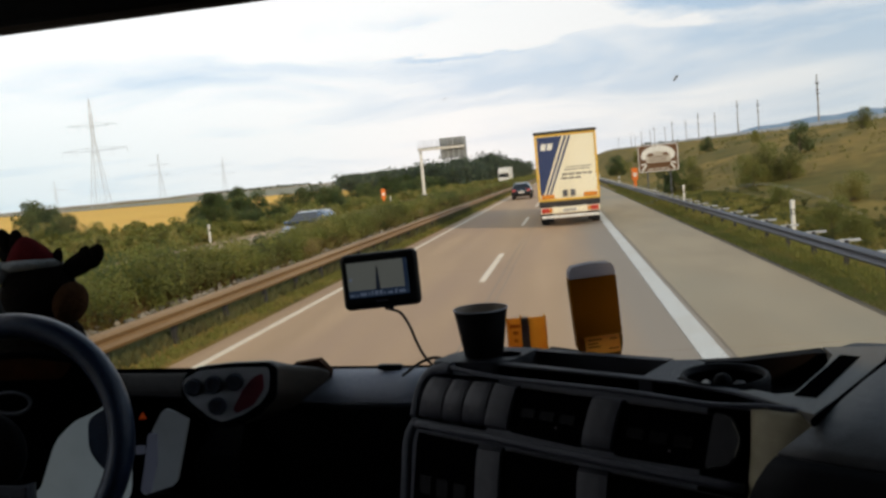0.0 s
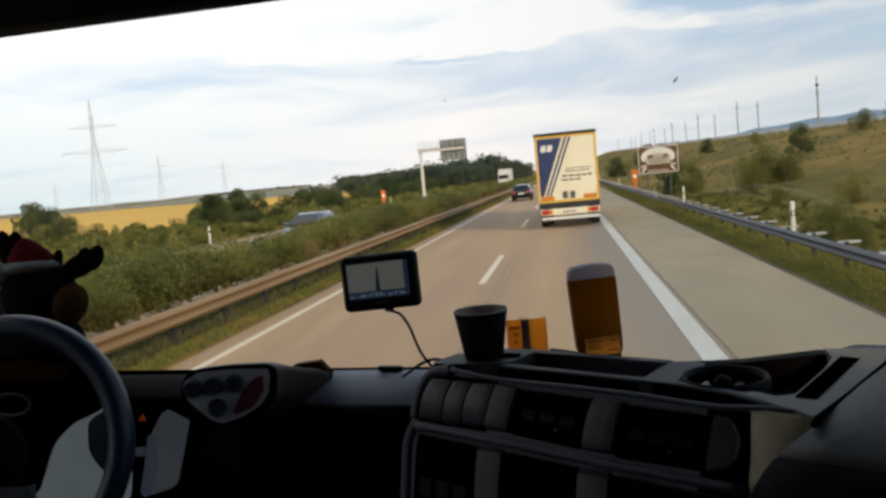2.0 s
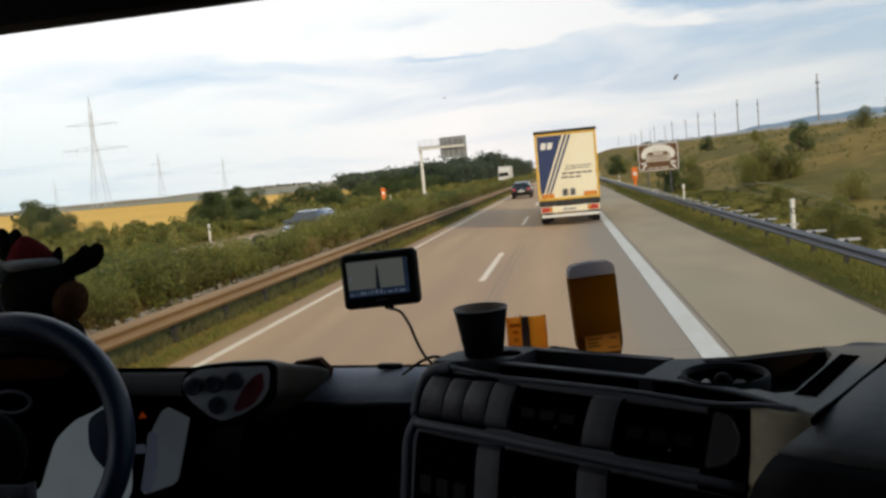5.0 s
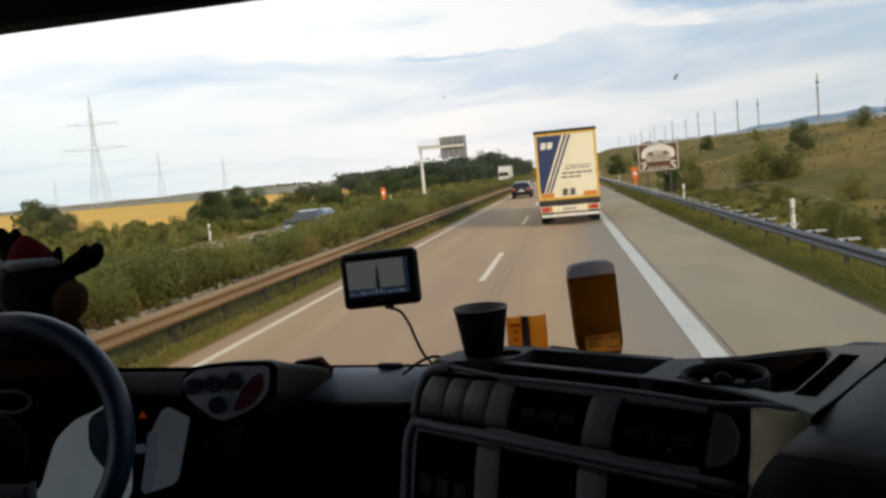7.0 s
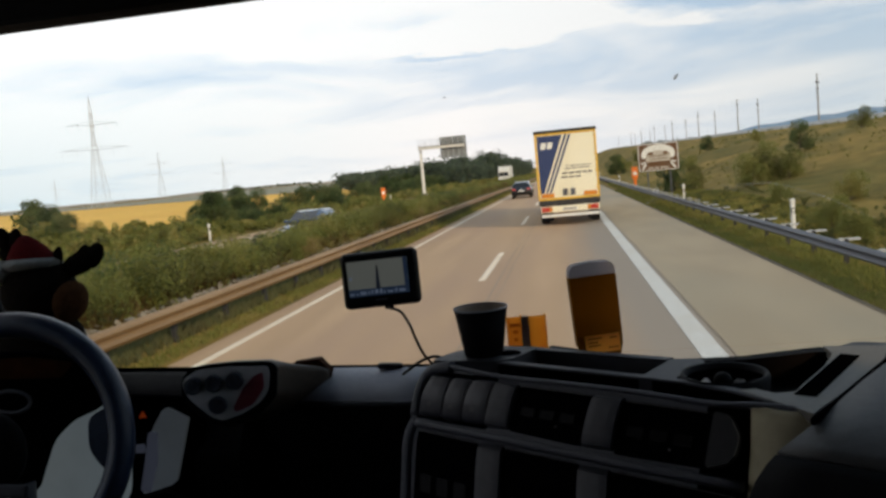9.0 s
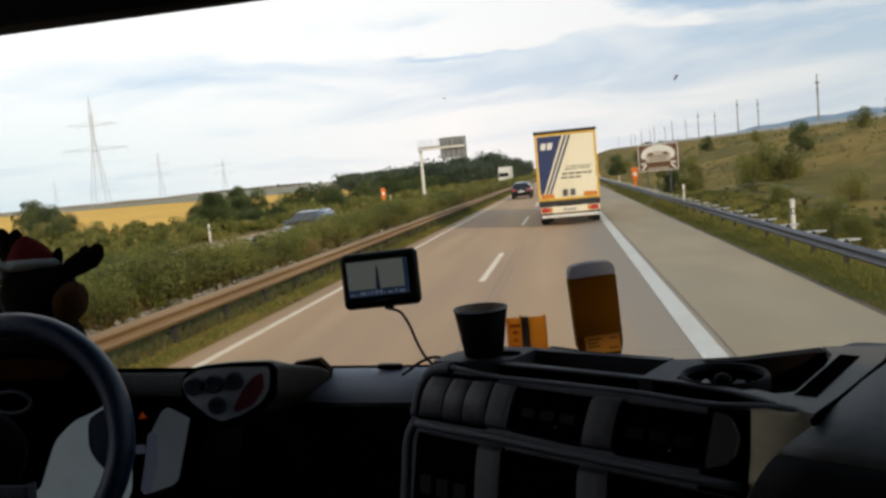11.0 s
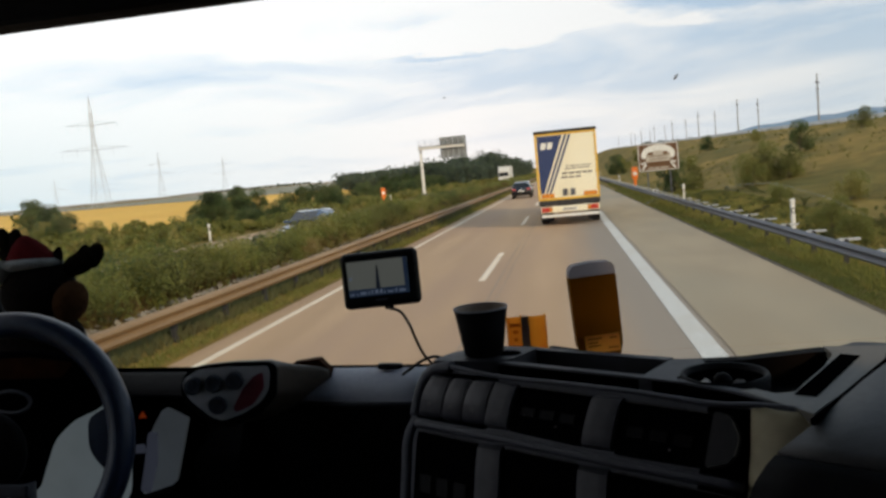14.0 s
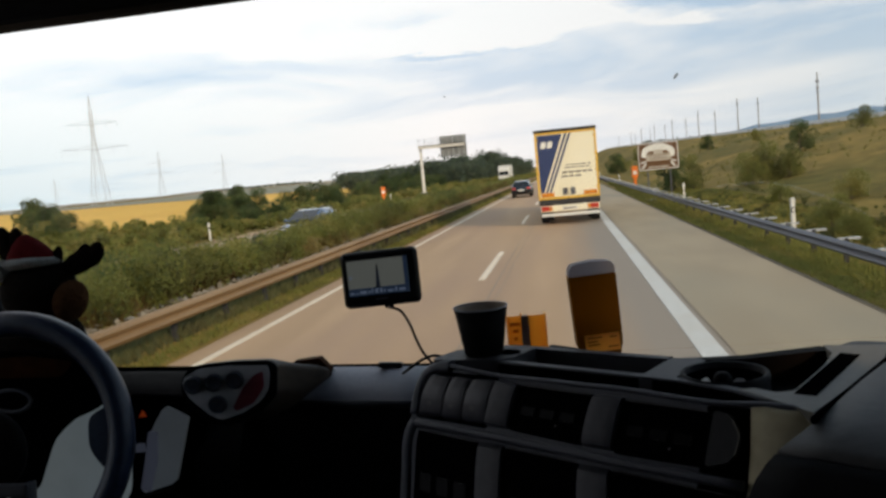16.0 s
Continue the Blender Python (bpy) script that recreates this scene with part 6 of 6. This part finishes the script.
for a0 in (6, 174, 236, 284):
    a = radians(a0)
    p0, p1 = Vector((0.05 * math.cos(a), -0.02 + 0.05 * math.sin(a), -0.035)), Vector((R * math.cos(a), R * math.sin(a), -0.004))
    if a0 == 6:
        bm = prism(bmesh.new(), rounded([(0.135, 0.045), (0.185, 0.075), (0.195, -0.06), (0.16, -0.03), (0.14, -0.005)], 0.015), -0.016, 0.008, axis="z")
    else:
        bm = tube(bmesh.new(), [p0, (p0 + p1) / 2 + Vector((0, 0, -0.012)), p1], [0.022, 0.016, 0.02], 10)
    part("spoke", bm, DASH if a0 != 6 else LEATHER, W, smooth=a0 != 6)
part("spoke_trim", boxed((-0.15, -0.085, -0.012), (0.038, -0.063, -0.002), 0.004), DASH_GREY, W, "grey spoke trim")

# plush reindeer: one plain mesh
bm = bmesh.new()
F0 = facing(-1.175, 1.571, 2.23)
U = 0.00127
for c, rr, mi, turn in (((0, 0, 0), (64, 60, 60), 0, 0), ((0, -95, 0), (80, 75, 70), 0, 0), ((64, -14, 22), (27, 37, 38), 1, -12),
                        ((72, 54, 0), (42, 20, 12), 0, 30), ((96, 66, 0), (15, 24, 10), 0, -22), ((76, 66, 0), (12, 20, 10), 0, -18), ((52, 40, 0), (24, 13, 10), 0, 30), ((30, 60, 0), (9, 22, 9), 0, -8),
                        ((-42, 90, 0), (13, 24, 10), 0, 8), ((-62, 88, 0), (14, 28, 10), 0, 20), ((-50, 60, 0), (26, 14, 10), 0, -30),
                        ((-12, 50, 4), (50, 15, 52), 3, 6), ((-57, 36, 30), (21, 22, 20), 3, 0)):
    ellipsoid(bm, [v * U for v in c], [v * U for v in rr], F0, mi, turn)
rows = []
for k, (w_, h_, dx) in enumerate(((44, 52, -10), (39, 64, -12), (27, 82, -18), (14, 95, -23), (4, 101, -25))):
    rows.append([bm.verts.new(F0 @ Vector(((dx + w_ * math.cos(a)) * U, (h_ + 0.06 * w_ * math.cos(a)) * U, (w_ * math.sin(a) + 4) * U))) for a in [2 * math.pi * i / 24 for i in range(24)]])
for a, b in zip(rows, rows[1:]):
    for k in range(24):
        f = bm.faces.new((a[k], a[(k + 1) % 24], b[(k + 1) % 24], b[k]))
        f.material_index, f.smooth = 2, True
bm.faces.new(rows[-1]).material_index = 2
toy = link_mesh("plush_reindeer", bm, [PLUSH, PLUSH_LIGHT, FELT_RED, FELT_WHITE])
tagged(toy, "brown plush reindeer wearing a red and white cap on the dashboard", "plush toy")

# navigator on its mount
N = thing("navigator", facing(-0.364, 1.45, 2.221) @ pose(0, 0, 0, 0, -6, 6.5), "black portable navigator showing a grey road map", "navigator")
part("case", boxed((-0.076, -0.055, -0.024), (0.076, 0.054, 0.0), 0.012, seg=5), BLACK, N)
part("bezel", prism(bmesh.new(), rounded([(-0.069, -0.045), (0.069, -0.045), (0.069, 0.045), (-0.069, 0.045)], 0.008), 0.0, 0.0015, axis="z"), BLACK, N)
scr = part("screen", boxed((-0.062, -0.031, 0.0012), (0.056, 0.037, 0.0024)), SCREEN, N, "pale grey lit screen")
part("map_road", prism(bmesh.new(), [(-0.0085, -0.017), (0.0005, -0.017), (-0.0020, 0.026), (-0.0045, 0.026)], 0.0024, 0.0032, axis="z"), SCREEN_ROAD, scr)
for k in range(5):
    h, w = -0.013 + 0.0062 * k, 0.0033 - 0.0003 * k
    part("map_mark", boxed((-0.0036 - w, h, 0.0032), (-0.0036 + w, h + 0.0018, 0.0037)), SCREEN_BAR, scr)
part("status_bar", boxed((-0.062, -0.031, 0.0024), (0.056, -0.017, 0.0030)), SCREEN_BAR, scr, "dark blue status bar")
# dark strip paints the dimming along the screen's right edge
part("side_shade", boxed((0.048, -0.017, 0.0024), (0.056, 0.037, 0.0029)), SCREEN_BAR, scr, "dark blue strip for the dimmed edge of the map")
for a, w, h in ((-0.060, 0.008, 0.004), (-0.048, 0.004, 0.003), (-0.040, 0.012, 0.006), (-0.024, 0.003, 0.006), (-0.018, 0.003, 0.008), (-0.011, 0.006, 0.008), (-0.002, 0.005, 0.008), (0.006, 0.003, 0.005), (0.014, 0.010, 0.004),
                (0.028, 0.004, 0.007), (0.036, 0.012, 0.005)):
    part("status_field", boxed((a, -0.028, 0.0030), (a + w, -0.028 + h, 0.0036)), SCREEN_TEXT, scr)
part("map_icon", boxed((-0.059, 0.002, 0.0024), (-0.054, 0.008, 0.0034)), SCREEN_TEXT, scr)
part("maker_bar", boxed((-0.012, -0.042, 0.0014), (0.012, -0.038, 0.002)), DASH_GREY, N)
part("plug", boxed((0.002, -0.060, -0.016), (0.020, -0.048, -0.004), 0.003), BLACK, N)
bm = bmesh.new()
tube(bm, [(0, -0.01, -0.02), (0, -0.01, -0.20), (0.0, -0.01, -0.30)], [0.012, 0.010, 0.012], 10)
cone(bm, 0.035, 0.02, -0.31, -0.295, pose(0, -0.01, 0), 20)
part("mount", bm, BLACK, N)
cable = tagged(link_mesh("power_cable", tube(bmesh.new(), bend([(-0.349, 1.440, 2.165), (-0.322, 1.416, 2.160), (-0.306, 1.412, 2.135), (-0.297, 1.410, 2.109), (-0.284, 1.410, 2.078), (-0.262, 1.41, 2.052),
                                                               (-0.22, 1.40, 2.03)], 6), 0.0028, 8), BLACK, smooth=True), "thin black power cable hanging from the navigator", "cable")
tagged(link_mesh("power_cable", tube(bmesh.new(), bend([(-0.318, 1.37, 2.052), (-0.299, 1.345, 2.067), (-0.278, 1.35, 2.079), (-0.253, 1.355, 2.085), (-0.223, 1.34, 2.078), (-0.19, 1.31, 2.06)], 6), 0.0028, 8), BLACK, smooth=True),
       "loop of thin black cable on the dashboard", "cable")

# amber box with a label, standing behind the tray
B = thing("amber_box", pose(0.040, 1.424, 2.054, 0, -2.5, 8.8), "tall amber plastic box with a pale cap and orange label", "box")
part("body", prism(bmesh.new(), rounded([(-0.0405, 0.041), (0.0415, 0.041), (0.042, 0.149), (-0.042, 0.149)], 0.003), -0.016, 0.016), AMBER, B)
part("cap", prism(bmesh.new(), rounded([(-0.042, 0.1495), (0.042, 0.1495), (0.0405, 0.164), (0.034, 0.171), (0.0, 0.174), (-0.033, 0.171), (-0.0395, 0.164)], 0.003), -0.016, 0.016), SMOKE_CAP, B, "pale grey cap")
for side in (((-0.0405, 0.0405), (-0.0265, 0.0405), (-0.0265, 0.010), (-0.034, 0.010), (-0.0395, 0.02)), ((0.0345, 0.0405), (0.0415, 0.0405), (0.0405, 0.02), (0.037, 0.010), (0.0345, 0.010)),
             ((-0.034, 0.0095), (0.037, 0.0095), (0.035, 0.0), (-0.032, 0.0))):
    part("base_wall", prism(bmesh.new(), side, -0.016, 0.016), AMBER, B)
lab = part("label", boxed((-0.0275, -0.0168, 0.009), (0.0355, -0.0160, 0.0420)), LABEL, B, "orange paper label")
bm = bmesh.new()
for zz, a, b in ((0.034, -0.022, 0.004), (0.033, 0.018, 0.031), (0.027, -0.022, -0.004), (0.021, -0.022, 0.0), (0.015, 0.014, 0.032)):
    box(bm, (a, -0.0172, zz), (b, -0.0168, zz + 0.003))
part("print", bm, material("label_print", (0.40, 0.20, 0.06), rough=0.7, thin=0.5), lab)

# two small amber packs behind the cup
for dx, w_, nm, lab_ in ((-0.0235, 0.028, "amber_pack", "small amber cardboard pack behind the coffee cup"), (0.0140, 0.0455, "amber_pack", "small amber pack with a grey edge")):
    Q = thing(nm, pose(-0.093 + dx, 1.483, 2.049, 0, 0, 8.8), lab_, "pack", "amber packs")
    bm = bmesh.new()
    prism(bm, [(-w_ / 2, -0.014), (w_ / 2, -0.014), (w_ / 2, 0.014), (w_ / 2 - 0.0012, 0.014), (w_ / 2 - 0.0012, -0.0128), (-w_ / 2 + 0.0012, -0.0128), (-w_ / 2 + 0.0012, 0.014), (-w_ / 2, 0.014)],
          0.0, 0.077, axis="z")
    part("carton", bm, AMBER_PACK, Q)
    if dx < 0:
        bm = bmesh.new()
        for zz, a, b in ((0.058, -0.010, 0.010), (0.045, -0.004, 0.006), (0.030, -0.003, 0.004)):
            box(bm, (a, -0.0152, zz), (b, -0.0142, zz + 0.006))
        part("print", bm, PACK_PRINT, Q, "dark red lines of print")
    else:
        part("grey_edge", boxed((-w_ / 2 - 0.002, -0.0155, 0.0), (-w_ / 2 + 0.012, 0.0, 0.0765), 0.001), material("grey_card", (0.30, 0.28, 0.27), (0.26, 0.24, 0.23), 0.7, scale=20, thin=0.5), Q, "grey card edge")

# odds and ends
tagged(link_mesh("wedge", prism(bmesh.new(), rounded([(-0.049, 0.0065), (0.0024, 0.0148), (0.0262, -0.009), (0.0273, -0.022), (0.0024, -0.020), (-0.045, -0.016)], 0.002), -0.02, 0.02, facing(-0.504, 1.452, 2.058), axis="z"), RED_BROWN),
       "small dark brown wedge lying on the dashboard edge", "card holder")
tagged(link_mesh("cable_clip", boxed((-0.024, -0.010, -0.01), (0.024, 0.0, 0.01), 0.003, facing(-0.36, 1.45, 2.055)), BLACK), "small black cable clip on the dashboard edge", "clip")
# pale chips added as the two glints beside the latch
GLINT = material("silver_glint", (0.34, 0.34, 0.35), (0.26, 0.26, 0.27), 0.5, 0.3, scale=40)
for u_, b_, t_, s_ in ((0.433, 0.097, -35, 0.0085), (0.473, 0.113, 10, 0.009)):
    bm = bmesh.new()
    prism(bm, rounded([(-s_, -0.004), (s_, -0.006), (s_ * 0.7, 0.003), (-s_ * 0.5, 0.004)], 0.002), 0.0, 0.003, TOP @ pose(u_, b_, -0.010, 40, 0, t_), axis="z")
    tagged(link_mesh("wrapper", bm, GLINT), "small silver chip for a glint in the round holder", "wrapper", "wrappers")
# thin pale veil for painted reflections and a dirt spot on the glass
GLASS_VEIL = bpy.data.materials.new("reflection_and_dirt_veil")
GLASS_VEIL.use_nodes = True
sn, sl = GLASS_VEIL.node_tree.nodes, GLASS_VEIL.node_tree.links
clear, veil, thin_mix = sn.new("ShaderNodeBsdfTransparent"), sn.new("ShaderNodeBsdfTranslucent"), sn.new("ShaderNodeMixShader")
veil.inputs[0].default_value, thin_mix.inputs[0].default_value = (0.9, 0.88, 0.86, 1), 0.14
sl.new(clear.outputs[0], thin_mix.inputs[1])
sl.new(veil.outputs[0], thin_mix.inputs[2])
sl.new(thin_mix.outputs[0], sn["Material Output"].inputs["Surface"])


def on_glass(x, z):
    return Vector((x, 1.852 - (z - 1.9) * 0.2091, z))


# streaks that paint the reflection arc along a wiper trace
for marks, wide in ((((0.286, 2.322), (0.36, 2.328), (0.44, 2.324), (0.53, 2.292), (0.59, 2.262), (0.66, 2.222)), 0.0020), (((0.170, 2.305), (0.205, 2.315)), 0.0018)):
    way = bend([on_glass(*p) for p in marks], 8)
    bm = bmesh.new()
    n = len(way) - 1
    pairs = [(bm.verts.new(p + Vector((0, 0, wide * math.sin(math.pi * (0.08 + 0.84 * i / n))))), bm.verts.new(p - Vector((0, 0, wide * 0.5 * math.sin(math.pi * (0.08 + 0.84 * i / n)))))) for i, p in enumerate(way)]
    for a, b in zip(pairs, pairs[1:]):
        bm.faces.new((a[0], b[0], b[1], a[1]))
    tagged(link_mesh("wiper_smear", bm, GLASS_VEIL), "faint pale reflection along a wiper trace on the windscreen", "smear", "windscreen smears")
bm = bmesh.new()
ellipsoid(bm, (0, 0, 0), (0.006, 0.001, 0.009), Matrix.Translation(on_glass(0.196, 2.330)))
tagged(link_mesh("glass_spot", bm, GLASS_VEIL), "small pale spot of dirt on the windscreen", "dirt")
for px_, pz_, sz_, tt in ((-0.242, 2.574, 0.0032, 10), (0.243, 2.565, 0.0075, 48)):
    bm = bmesh.new()
    yg = 1.86 - (pz_ - 1.96) * 0.2212
    ellipsoid(bm, (0, 0, 0), (sz_, 0.001, sz_ * 0.4), pose(px_ * yg / 1.7, yg - 0.004, 2.4 + (pz_ - 2.4) * yg / 1.7) @ pose(0, 0, 0, 0, -tt, 0))
    tagged(link_mesh("insect_speck", bm, material("speck", (0.75, 0.74, 0.74), rough=0.9, thin=1.0)), "dried grey speck of dirt on the windscreen", "dirt", "windscreen specks")
